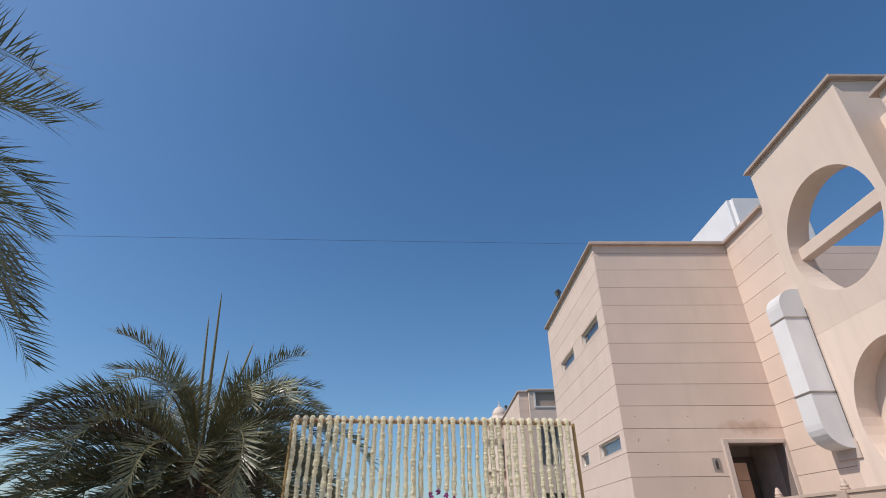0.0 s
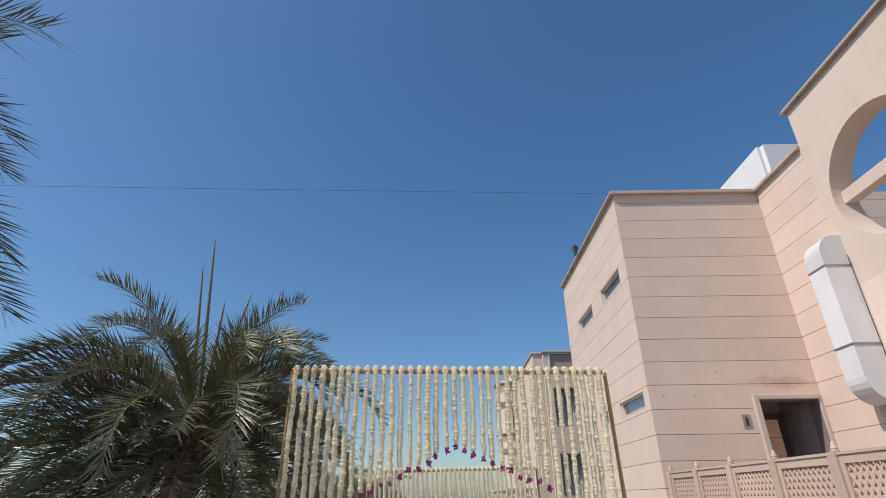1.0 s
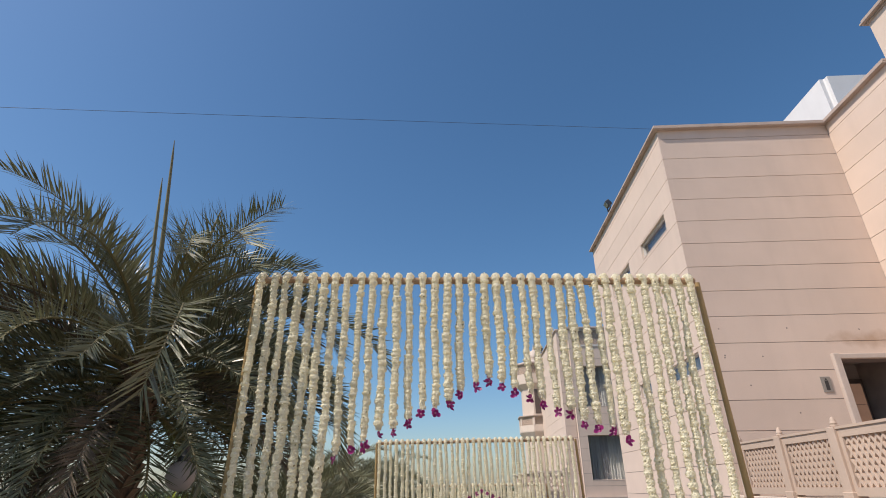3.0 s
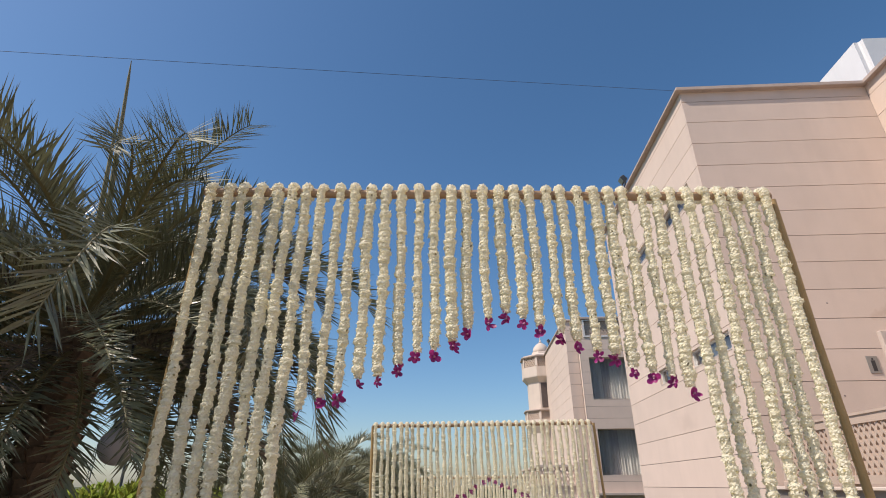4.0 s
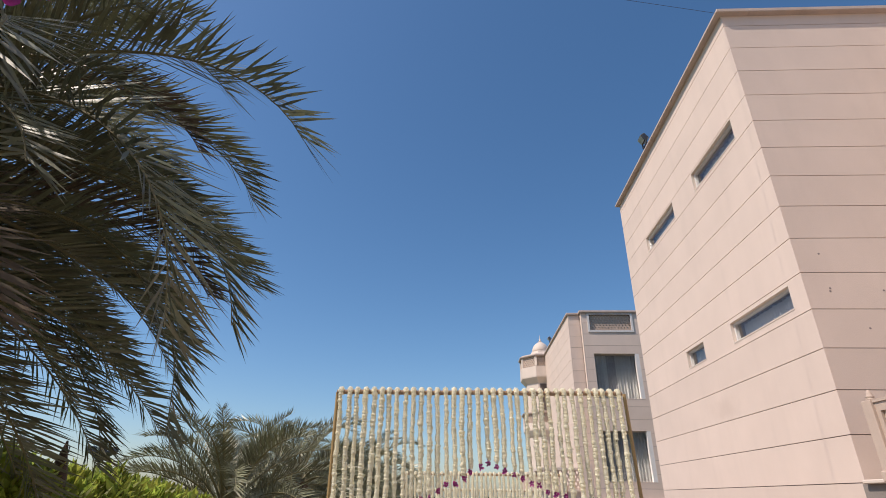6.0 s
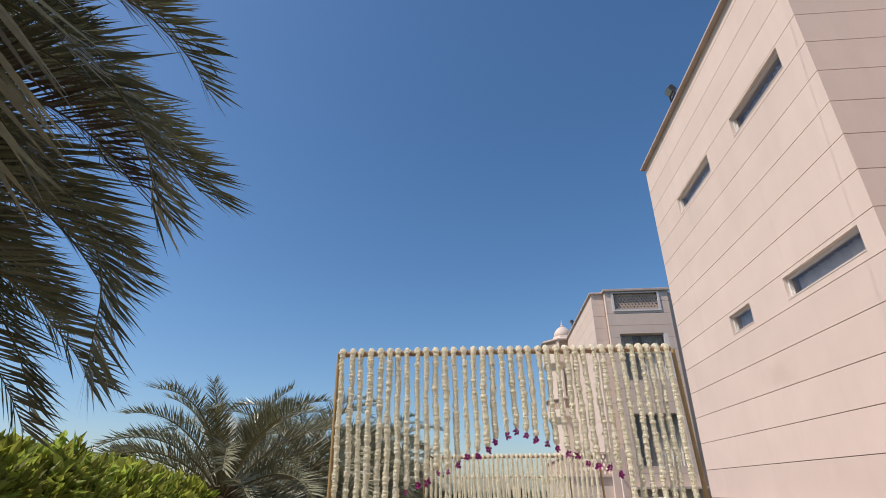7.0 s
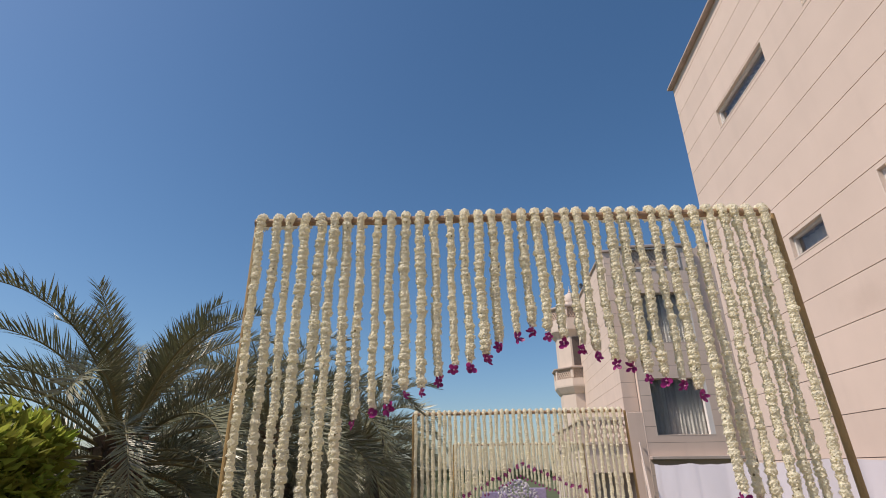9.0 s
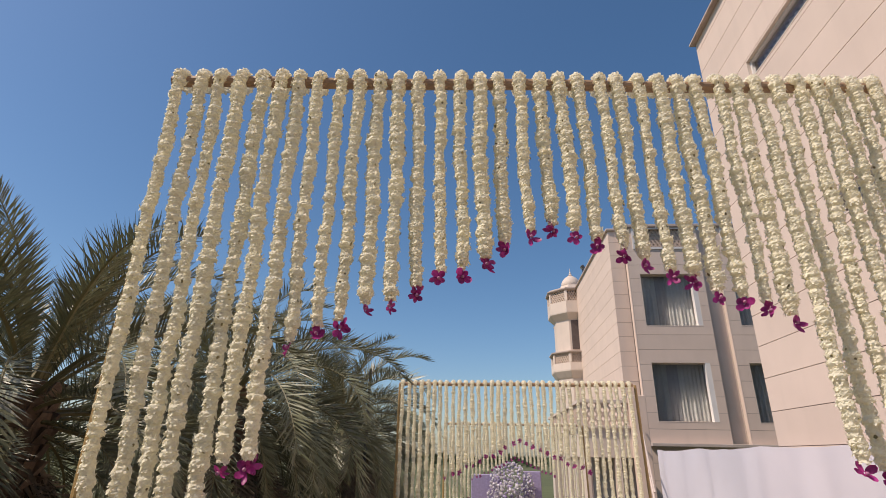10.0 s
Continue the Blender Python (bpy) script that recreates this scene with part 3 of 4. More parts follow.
def lattice_mesh(w, h, pitch=0.085, bar=0.024, thick=0.03):
    """Crossed diagonal bars within a frame, in the y-z plane."""
    bm = bmesh.new()
    k = 0.62
    for sgn in (1, -1):
        n = int((w + h / k) / pitch) + 1
        for i in range(-1, n + 1):
            c = i * pitch
            # line y = c - z/k*sgn within the rectangle
            pts = []
            za, zb = 0.0, h
            f = (lambda z: c - z * k) if sgn > 0 else (lambda z: w - c + z * k)
            zz = [za + (zb - za) * j / 40 for j in range(41)]
            ins = [z for z in zz if 0 <= f(z) <= w]
            if len(ins) < 2:
                continue
            a, b = ins[0], ins[-1]
            ya, yb = f(a), f(b)
            e = 0.003 * sgn
            o = bar / 2 * 1.18
            v = []
            for x in (-thick / 2 + e, thick / 2 + e):
                v += [bm.verts.new((x, ya - o, a)), bm.verts.new((x, ya + o, a)), bm.verts.new((x, yb + o, b)), bm.verts.new((x, yb - o, b))]
            for q in ((0, 1, 2, 3), (7, 6, 5, 4), (0, 3, 7, 4), (1, 5, 6, 2)):
                bm.faces.new([v[t] for t in q])
    bmesh.ops.recalc_face_normals(bm, faces=bm.faces)
    return mesh_of("lattice", bm, RAILSTONE)


PITCH = 1.18
rail = thing("terrace_railing", (4.84, 11.21, 1.70), "tan pink stone railing with pierced lattice panels and round finials", "railing")
post_me = mesh_of("post", boxes((-0.07, 0.07, -0.07, 0.07, 0, 0.80), (-0.085, 0.085, -0.085, 0.085, 0.0, 0.10), bevel=0.006), RAILSTONE)
fin = bmesh.new()
lathe(fin, [(0.05, 0), (0.066, 0.008), (0.066, 0.022), (0.042, 0.03), (0.058, 0.038), (0.058, 0.05), (0.044, 0.058), (0.042, 0.08), (0.03, 0.105), (0.012, 0.122)], sides=14)
fin_me = mesh_of("finial", fin, RAILSTONE, True)
lat_me = lattice_mesh(PITCH - 0.26, 0.53, pitch=0.092, bar=0.026, thick=0.03)
fr_me = bmesh.new()
PN = Plane((0, 0, 0), (0, 1, 0), (-1, 0, 0))
PN.pierced(fr_me, 0.071, PITCH - 0.071, -0.035, 0.035, 0.06, 0.77, [(0.13, PITCH - 0.13, 0.15, 0.68)])
PN.slab(fr_me, 0.071, PITCH - 0.071, -0.05, 0.05, 0.77, 0.80)
fr_me = mesh_of("panel", fr_me, RAILSTONE)
for k in range(14):
    p = part("post", post_me, RAILSTONE, rail)
    p.location = (0, -PITCH * k, 0)
    f = part("finial", fin_me, RAILSTONE, p)
    f.matrix_basis = Matrix.Translation((0, 0, 0.80)) @ Matrix.Diagonal((0.72, 0.72, 0.95, 1))
    if k < 13:
        q = part("panel", fr_me, RAILSTONE, rail)
        q.location = (0, -PITCH * (k + 1), 0)
        l = part("lattice", lat_me, RAILSTONE, q)
        l.location = (0, 0.13, 0.15)

# ---------- far wing of the hotel ----------
B2 = thing("hotel_wing", (0, 0, 0), "pink stone hotel wing with large curtained windows and a roof lattice", "building")
BW = Plane((5.12, 0, 0), (0, 1, 0), (-1, 0, 0))
BS = Plane((0, 27.77, 0), (1, 0, 0), (0, -1, 0))
BAY = Plane((0, 27.45, 0), (1, 0, 0), (0, -1, 0))
TOP2 = 8.97
COURSE2, JOINT2 = 0.51, 8.52
bm = bmesh.new()
BW.slab(bm, 27.77, 44, -0.4, 0, -2.5, TOP2)
w = part("wall", bm, JOINT, B2)
courses(BW, 27.754, 44, -1.7, TOP2, [], w, top=JOINT2, step=COURSE2)
bm = bmesh.new()
BS.slab(bm, 5.52, 5.62, -0.3, 0, -2.5, TOP2)
w = part("wall", bm, JOINT, B2)
courses(BS, 5.121, 5.62, -1.7, TOP2, [], w, top=JOINT2, step=COURSE2)
STOREYS = ((5.254, 7.162), (2.106, 4.015))
for left, right in ((5.64, 8.20), (8.80, 11.36)):
    # a projecting bay: two tall windows under a pierced parapet panel
    x0, x1 = left + 0.36, left + 2.28
    screen = (x0 - 0.04, x1 - 0.16, 8.18, 8.90)
    holes2 = [(x0, x1, z0, z1) for z0, z1 in STOREYS] + [screen]
    bm = bmesh.new()
    BAY.pierced(bm, left, right, -0.4, 0, -2.5, TOP2, holes2)
    w = part("wall", bm, JOINT, B2)
    courses(BAY, left, right, -1.7, TOP2, holes2, w, top=JOINT2, step=COURSE2)
    part("pilaster", boxes((left - 0.03, left - 0.002, 27.43, 27.65, -1.7, TOP2)), STONE, B2)
    for z0, z1 in STOREYS:
        wv = window("window", BAY, x0, x1, z0, z1, 0.24, "", split=0, kind="", trim=BEAM,
                    curtain=[(x0, x0 + 0.62, CURTAIN), (x0 + 0.58, x0 + 1.0, BLACKOUT), (x0 + 0.95, x1, CURTAIN)])
        for key in ("label", "category"):
            if key in wv:
                del wv[key]
        wv.parent = B2
        bm = bmesh.new()
        BAY.slab(bm, x1 - 0.17, x1 - 0.012, -0.17, 0.012, z0 + 0.025, z1 - 0.012)
        part("side_panel", bm, TRIM, wv, "pale side panel of the opening")
    part("screen_back", boxes((left + 0.1, right - 0.1, 27.60, 27.68, 8.0, 8.95)), TRIM, B2)
    lt = part("roof_lattice", lattice_mesh(screen[1] - screen[0], 0.72, pitch=0.14, bar=0.062), PALE, B2)
    lt.matrix_basis = pose(screen[1], 27.52, 8.18, 0, 0, 90)
    bm = bmesh.new()
    BAY.pierced(bm, screen[0] - 0.09, screen[1] + 0.09, 0.017, 0.05, screen[2] - 0.08, screen[3] + 0.06, [screen])
    part("lattice_frame", bm, TRIM, B2)
    part("coping", boxes((left - 0.10, right + 0.10, 27.35, 27.9, TOP2 + 0.003, TOP2 + 0.11), (left - 0.05, right + 0.05, 27.40, 27.85, TOP2 - 0.05, TOP2 + 0.002), bevel=0.015), CORNICE, B2)
part("coping", boxes((5.03, 5.56, 27.68, 44, TOP2, TOP2 + 0.10), bevel=0.02), CORNICE, B2)
part("wall", boxes((8.202, 8.768, 27.66, 28.2, -2.5, TOP2)), PALE, B2)
part("wall", boxes((5.5, 11.6, 31.0, 31.3, -2.5, 7.3)), PALE, B2)
part("wall", boxes((11.362, 11.7, 27.46, 44, -2.5, TOP2)), PALE, B2)
part("ledge", boxes((5.62, 11.6, 27.12, 27.42, 1.36, 1.46), bevel=0.01), BEAM, B2)
part("roof", boxes((5.53, 11.35, 28.22, 44, 7.4, 7.55)), BEAM, B2)
part("floor_slab", boxes((5.53, 11.35, 28.22, 30.98, 4.4, 4.6)), BEAM, B2)
fl2 = copy_thing(flood, pose(5.03, 32.6, 9.07))
tagged(fl2, "small black floodlight at the far roof edge", "floodlight")

# corner turret with balconies
TC = (5.05, 36.2)
tur = thing("balcony_turret", (TC[0], TC[1], 0.0), "pink stone turret with lattice balconies under a small dome", "turret")
OCT = math.pi / 8


def octagon(name, profile, material=PALE, label=""):
    return part(name, lathe(bmesh.new(), profile, sides=8, turn=OCT), material, tur, label)


octagon("shaft", [(1.04, -2.2), (1.04, 8.2)])
octagon("balcony", [(1.02, 7.42), (1.10, 7.50), (1.33, 7.74), (1.34, 7.80), (1.34, 8.36), (1.28, 8.37)])
octagon("balcony", [(1.05, 4.55), (1.12, 4.62), (1.30, 4.88), (1.31, 4.95), (1.31, 5.28), (1.25, 5.29)])
for z, h, rr in ((8.37, 0.54, 1.29), (5.29, 0.44, 1.26)):
    octagon("coping", [(rr - 0.1, z + h), (rr + 0.08, z + h), (rr + 0.13, z + h + 0.05), (rr + 0.13, z + h + 0.10), (rr - 0.02, z + h + 0.13)], CORNICE)
    flat = rr * math.cos(OCT)
    wide = 2 * rr * math.sin(OCT)
    lm = lattice_mesh(wide - 0.10, h - 0.02, pitch=0.13, bar=0.045, thick=0.05)
    pm = mesh_of("corner_post", boxes((-0.07, 0.06, -0.07, 0.07, z, z + h), bevel=0.01), PALE)
    for k in range(8):
        a = k * math.pi / 4
        q = part("lattice", lm, PALE, tur)
        q.matrix_basis = Matrix.Rotation(a, 4, "Z") @ Matrix.Translation((flat - 0.03, -wide / 2 + 0.05, z + 0.01))
        c = part("corner_post", pm, PALE, tur)
        c.matrix_basis = Matrix.Rotation(a + OCT, 4, "Z") @ Matrix.Translation((rr - 0.03, 0, 0))
octagon("inner_wall", [(0.9, 8.2), (0.9, 9.0)], DARKROOM)
octagon("hipped_roof", [(1.30, 9.035), (1.30, 9.08), (0.62, 9.28), (0.60, 9.42), (0.52, 9.44)])
part("balcony_door", boxes((-0.30, 0.30, -1.0, -0.955, 5.95, 7.40), bevel=0.01), DARKWOOD, tur, "dark balcony door")
part("dome", lathe(bmesh.new(), [(0.46, 9.42), (0.50, 9.50), (0.49, 9.63), (0.42, 9.79), (0.30, 9.93), (0.15, 10.03), (0.06, 10.07)], sides=20), PALE, tur, smooth=True)
part("dome_finial", lathe(bmesh.new(), [(0.06, 10.05), (0.10, 10.11), (0.04, 10.17), (0.06, 10.22), (0.018, 10.29), (0.008, 10.49)], sides=10), PALE, tur)

# low veranda in front of the wing
ver = thing("veranda", (0, 0, 0), "low pink veranda with a lattice parapet and dark openings", "veranda")
bm = bmesh.new()
VW = Plane((2.98, 0, 0), (0, 1, 0), (-1, 0, 0))
VS = Plane((0, 24.1, 0), (1, 0, 0), (0, -1, 0))
VS.pierced(bm, 2.98, 4.66, -0.2, 0, -1.9, 1.72, [(3.1, 3.75, -1.7, 1.0), (3.9, 4.5, -1.7, 1.0)])
VW.pierced(bm, 24.3, 31.3, -0.2, 0, -1.9, 1.72, [(24.6 + 1.3 * k, 25.5 + 1.3 * k, -1.7, 1.0) for k in range(5)])
part("wall", bm, PALE, ver)
part("roof", boxes((3.2, 4.66, 24.32, 31.3, 1.45, 1.6)), BEAM, ver)
part("back_wall", boxes((4.4, 4.6, 24.32, 31.3, -1.9, 1.4)), DARKROOM, ver)
part("ledge", boxes((2.9, 4.66, 24.02, 24.3, 1.72, 1.78), (2.9, 3.2, 24.3, 31.3, 1.72, 1.78), (2.9, 4.66, 24.05, 24.2, 2.36, 2.44), (2.9, 3.06, 24.2, 31.3, 2.36, 2.44)), PALE, ver)
l1 = part("lattice", lattice_mesh(1.6, 0.58, pitch=0.14, bar=0.045), PALE, ver)
l1.matrix_basis = pose(4.62, 24.12, 1.78, 0, 0, 90)
for k in range(4):
    l2 = part("lattice", lattice_mesh(1.65, 0.58, pitch=0.14, bar=0.045), PALE, ver)
    l2.matrix_basis = pose(2.98, 24.25 + 1.72 * k, 1.78)
    part("post", boxes((2.93, 3.05, 24.15 + 1.72 * k, 24.25 + 1.72 * k, 1.78, 2.36)), PALE, ver)
part("pier", boxes((4.22, 4.655, 23.95, 24.098, -1.9, 2.55), bevel=0.01), STONE, ver)
st = thing("stair_handrail", (0, 0, 0), "pale metal stair handrail climbing beside the white screen", "handrail")
bm = bmesh.new()
tube(bm, [(4.1, 22.2, 0.3), (4.45, 23.9, 1.75)], 0.022)
part("rail", bm, BEAM, st)
bm = bmesh.new()
tube(bm, [(4.1, 22.2, -0.15), (4.45, 23.9, 1.3)], 0.02)
part("rail", bm, BEAM, st)
for k in range(3):
    y = 22.3 + 0.75 * k
    x = 4.1 + (y - 22.2) / 1.7 * 0.35
    bm = bmesh.new()
    tube(bm, [(x, y, -1.66), (x, y, 0.33 + (y - 22.2) / 1.7 * 1.45)], 0.016)
    part("baluster", bm, BEAM, st)

# ---------- white cloth screen ----------
scr = thing("cloth_screen", (0, 0, 0), "white cloth screen draped between poles along the wall", "screen")
bm = bmesh.new()
n, m = 240, 10
ys_ = [13.0 + 10.0 * k / n for k in range(n + 1)]
cols = []
for k, y in enumerate(ys_):
    ph = (y - 13.0) % 2.5 / 2.5
    sag = 0.035 * math.sin(math.pi * ph) + 0.012 * noise.noise(Vector((y * 2.3, 1, 0)))
    zt = 1.19 - sag
    zb = level(y) + 0.03
    col = []
    for j in range(m + 1):
        f = j / m
        d = 1.5 * (0.035 * math.sin(y * 5 + 2 * noise.noise(Vector((y * 0.8, 3, 0))) * 4) + 0.05 * noise.noise(Vector((y * 1.1, f * 1.5, 2)))) * (0.35 + f)
        col.append(bm.verts.new((4.5 + d, y, zt + (zb - zt) * f)))
    cols.append(col)
for a, b in zip(cols, cols[1:]):
    for j in range(m):
        bm.faces.new((a[j], b[j], b[j + 1], a[j + 1]))
part("cloth", bm, CLOTH, scr, smooth=True)
bm = bmesh.new()
rows2 = [[bm.verts.new((x, 23.0 + 0.02 * math.sin(x * 30), z)) for z in (1.05, level(23) + 0.03)] for x in [4.5 + 0.02 * k for k in range(9)]]
for a, b in zip(rows2, rows2[1:]):
    bm.faces.new((a[0], b[0], b[1], a[1]))
part("cloth_end", bm, CLOTH, scr, smooth=True)
for k in range(5):
    y = 13.0 + 2.5 * k
    bm = bmesh.new()
    tube(bm, [(4.60, y, level(y)), (4.60, y, 1.12)], 0.025)
    part("pole", bm, GOLD, scr)

# ---------- flower arches ----------
SPAN, STRANDS, TALL = 3.2, 36, 3.38


def strand_mesh(length, seed):
    """A string of tuberose buds threaded in uneven clusters, looped over the bar and hanging down."""
    r = random.Random(seed)
    pitch, loop, bar_r = 0.0088, 0.16, 0.032
    n = int((length + loop) / pitch)
    fat = r.uniform(0.88, 1.10)
    sway = (r.uniform(-0.008, 0.008), r.uniform(-0.006, 0.006), r.uniform(0, 6.3))
    # clusters: where each one ends, how thick it is, how far it sits off the thread
    clusters, at = [], 0.0
    while at < length + loop + 0.1:
        ln_ = r.uniform(0.020, 0.046)
        clusters.append((at, ln_, r.uniform(0.82, 1.20), r.uniform(-0.0045, 0.0045), r.uniform(-0.0045, 0.0045)))
        at += ln_
    V, F, rings, wilted, ci = [], [], [], [], 0
    for i in range(n):
        s = i * pitch
        if s < loop:
            a = math.pi * 1.15 * (1 - s / loop)
            c = Vector((0, bar_r * -math.cos(a), bar_r * math.sin(a)))
            t = Vector((0, -bar_r * math.sin(a), -bar_r * math.cos(a))).normalized()
        else:
            z = s - loop
            c = Vector((sway[0] * math.sin(z * 2.1 + sway[2]) + 0.004 * math.sin(z * 9 + sway[2]), -bar_r + sway[1] * math.sin(z * 1.7 + sway[2]), -z))
            t = Vector((0, 0, -1))
        u = Vector((1, 0, 0))
        v = t.cross(u)
        while s > clusters[ci][0] + clusters[ci][1]:
            ci += 1
        start, span, thick, ox, oy = clusters[ci]
        bulge = math.sin(math.pi * min(max((s - start) / span, 0.0), 1.0)) ** 0.6
        rad = 0.0290 * fat * thick * (0.72 + 0.32 * bulge)
        c = c + u * ox * bulge + v * oy * bulge
        if s < loop:
            rad = 0.0283 * 1.06 * (0.92 + 0.10 * bulge)
        if n - i < 4:
            rad *= 0.78
        ring = []
        for a in range(8):
            an = a * math.pi / 4 + (0.39 if i % 2 else 0)
            ring.append(len(V))
            V.append(c + (u * math.cos(an) + v * math.sin(an)) * rad * r.uniform(0.86, 1.0) + t * r.uniform(-0.002, 0.002))
        rings.append(ring)
        ph = r.uniform(0, 6.28)
        cnt = 9
        for a in range(cnt):
            an = ph + 2 * math.pi * (a + r.uniform(-0.35, 0.35)) / cnt
            o = u * math.cos(an) + v * math.sin(an)
            side = u * -math.sin(an) + v * math.cos(an)
            tip = rad * r.uniform(0.97, 1.11)
            dz = r.choice((-1, 1)) * r.uniform(0.004, 0.011)
            wd = r.uniform(0.0034, 0.0068)
            b0 = c + o * rad * 0.84 - t * dz * 0.35
            mid = c + o * tip * 0.9 + t * dz * 0.5
            end = c + o * tip + t * dz
            sd = (side + t * r.uniform(-0.45, 0.45)).normalized()
            i0 = len(V)
            if r.random() < 0.022:
                wilted += [len(F), len(F) + 1]
            V += [b0 - sd * wd * 0.5, b0 + sd * wd * 0.5, mid + sd * wd, end + sd * wd * 0.4, end - sd * wd * 0.4, mid - sd * wd]
            F += [(i0, i0 + 1, i0 + 2, i0 + 5), (i0 + 5, i0 + 2, i0 + 3, i0 + 4)]
    for a, b in zip(rings, rings[1:]):
        for k in range(8):
            F.append((a[k], a[(k + 1) % 8], b[(k + 1) % 8], b[k]))
    F.append(tuple(rings[-1]))
    me = data_mesh("garland", [tuple(q) for q in V], F, PETAL)
    me.materials.append(WILT)
    for k in wilted:
        me.polygons[k].material_index = 1
    return me


def orchid_mesh(seed):
    """A magenta orchid: five curved petals round a small lip."""
    r = random.Random(seed)
    bm = bmesh.new()
    for k in range(5):
        a = 2 * math.pi * k / 5 + r.uniform(-0.2, 0.2)
        ln_, wd = r.uniform(0.024, 0.042), r.uniform(0.009, 0.015)
        o = Vector((math.cos(a), 0, math.sin(a)))
        s = Vector((-math.sin(a), 0, math.cos(a)))
        bend = r.uniform(-0.026, 0.012)
        rows = []
        for f, wf in ((0.08, 0.3), (0.4, 0.9), (0.75, 1.0), (1.0, 0.35)):
            c = o * ln_ * f + Vector((0, -0.004 + bend * f * f, 0))
            rows.append([bm.verts.new(c - s * wd * wf), bm.verts.new(c + Vector((0, 0.004 * wf, 0))), bm.verts.new(c + s * wd * wf)])
        for p, q in zip(rows, rows[1:]):
            bm.faces.new((p[0], p[1], q[1], q[0]))
            bm.faces.new((p[1], p[2], q[2], q[1]))
    return mesh_of("orchid", bm, ORCHID, True)


def lip_mesh():
    bm = bmesh.new()
    lathe(bm, [(0.002, 0), (0.006, 0.005), (0.007, 0.011), (0.003, 0.015)], sides=7)
    bmesh.ops.rotate(bm, verts=bm.verts, cent=(0, 0, 0), matrix=Euler((radians(110), 0, 0)).to_matrix())
    return mesh_of("lip", bm, LIP, True)


def drop_at(i):
    """How far strand i hangs: long curtains at the sides, an arch between."""
    x = -SPAN / 2 + SPAN * i / (STRANDS - 1)
    j = min(i, STRANDS - 1 - i)
    if j < 7:
        return 1.655 + 0.2 * max(0, 5 - j)
    a = abs(x - 0.06)
    return 0.742 + (0.39 if x > 0.06 else 0.455) * a ** 0.95


orchids = [orchid_mesh(40 + k) for k in range(6)]
lip_me = lip_mesh()


def garland_arch(place):
    arch = thing("garland_arch", place, "golden pole arch hung with white garlands tipped with magenta orchids", "flower arch", "flower arches over the ramp")
    r = random.Random(11)
    bm = bmesh.new()
    tube(bm, [(-SPAN / 2 - 0.05 + (SPAN + 0.1) * k / 12, 0, TALL - 0.045 + 0.004 * math.sin(k * 1.3)) for k in range(13)], 0.026, 12)
    part("top_bar", bm, BARWOOD, arch, "brown cloth-wrapped bar")
    for s in (-1, 1):
        x = s * (SPAN / 2 + (0.095 if s > 0 else 0.05))
        bm = bmesh.new()
        tube(bm, [(x + (0.07 if s > 0 else 0.02) * s * k / 8, 0.045 + 0.005 * math.sin(k), (TALL - 0.04) * (1 - k / 8)) for k in range(9)], [0.020 + 0.002 * math.sin(k * 2.3) for k in range(9)], 12)
        part("pole", bm, GOLD, arch)
    for i in range(STRANDS):
        x = -SPAN / 2 + SPAN * i / (STRANDS - 1)
        ln_ = drop_at(i) + r.uniform(-0.025, 0.025)
        g = part("garland", strand_mesh(ln_, 100 + i), PETAL, arch)
        lean = r.uniform(-1.0, 1.0)
        g.matrix_basis = pose(x + r.uniform(-0.007, 0.007) * (0 < i < STRANDS - 1), r.uniform(-0.004, 0.004), TALL - 0.045, r.uniform(-0.5, 0.5), lean * 0.35, 0)
        o = part("orchid", orchids[i % 6], ORCHID, g)
        o.matrix_basis = pose(0, -0.030, -ln_ - 0.022, r.uniform(-60, 30), r.uniform(0, 360), r.uniform(-60, 60)) @ Matrix.Scale(r.uniform(0.85, 1.12), 4)
        if i % 3 == 0:
            o2 = part("orchid", orchids[(i + 3) % 6], ORCHID, g)
            o2.matrix_basis = pose(0.012, -0.03, -ln_ - 0.005, r.uniform(-20, 60), r.uniform(0, 360), r.uniform(90, 250))
        l = part("lip", lip_me, LIP, g)
        l.matrix_basis = pose(0, -0.036, -ln_ - 0.02, r.uniform(-60, 30), 0, r.uniform(-40, 40))
    return arch


ARCHES = [(0.579, 5.835, 3.348, 0.2, 3.8), (0.623, 11.385, 2.632, -0.9, 5.0), (0.826, 17.03, 1.975, -0.2, 0.0), (1.06, 22.8, 1.74, 0.0, 0.0)]
for k, (x, y, z, tip, yaw) in enumerate(ARCHES):
    # x, y, z: the middle of the top bar; the frame leans a little about it
    where = Matrix.Translation((x, y, z)) @ pose(0, 0, 0, 0, tip, yaw) @ Matrix.Translation((0, 0, -TALL))
    if k == 0:
        arch1 = garland_arch((x, y, z - TALL))
        arch1.matrix_basis = where
    else:
        copy_thing(arch1, where)

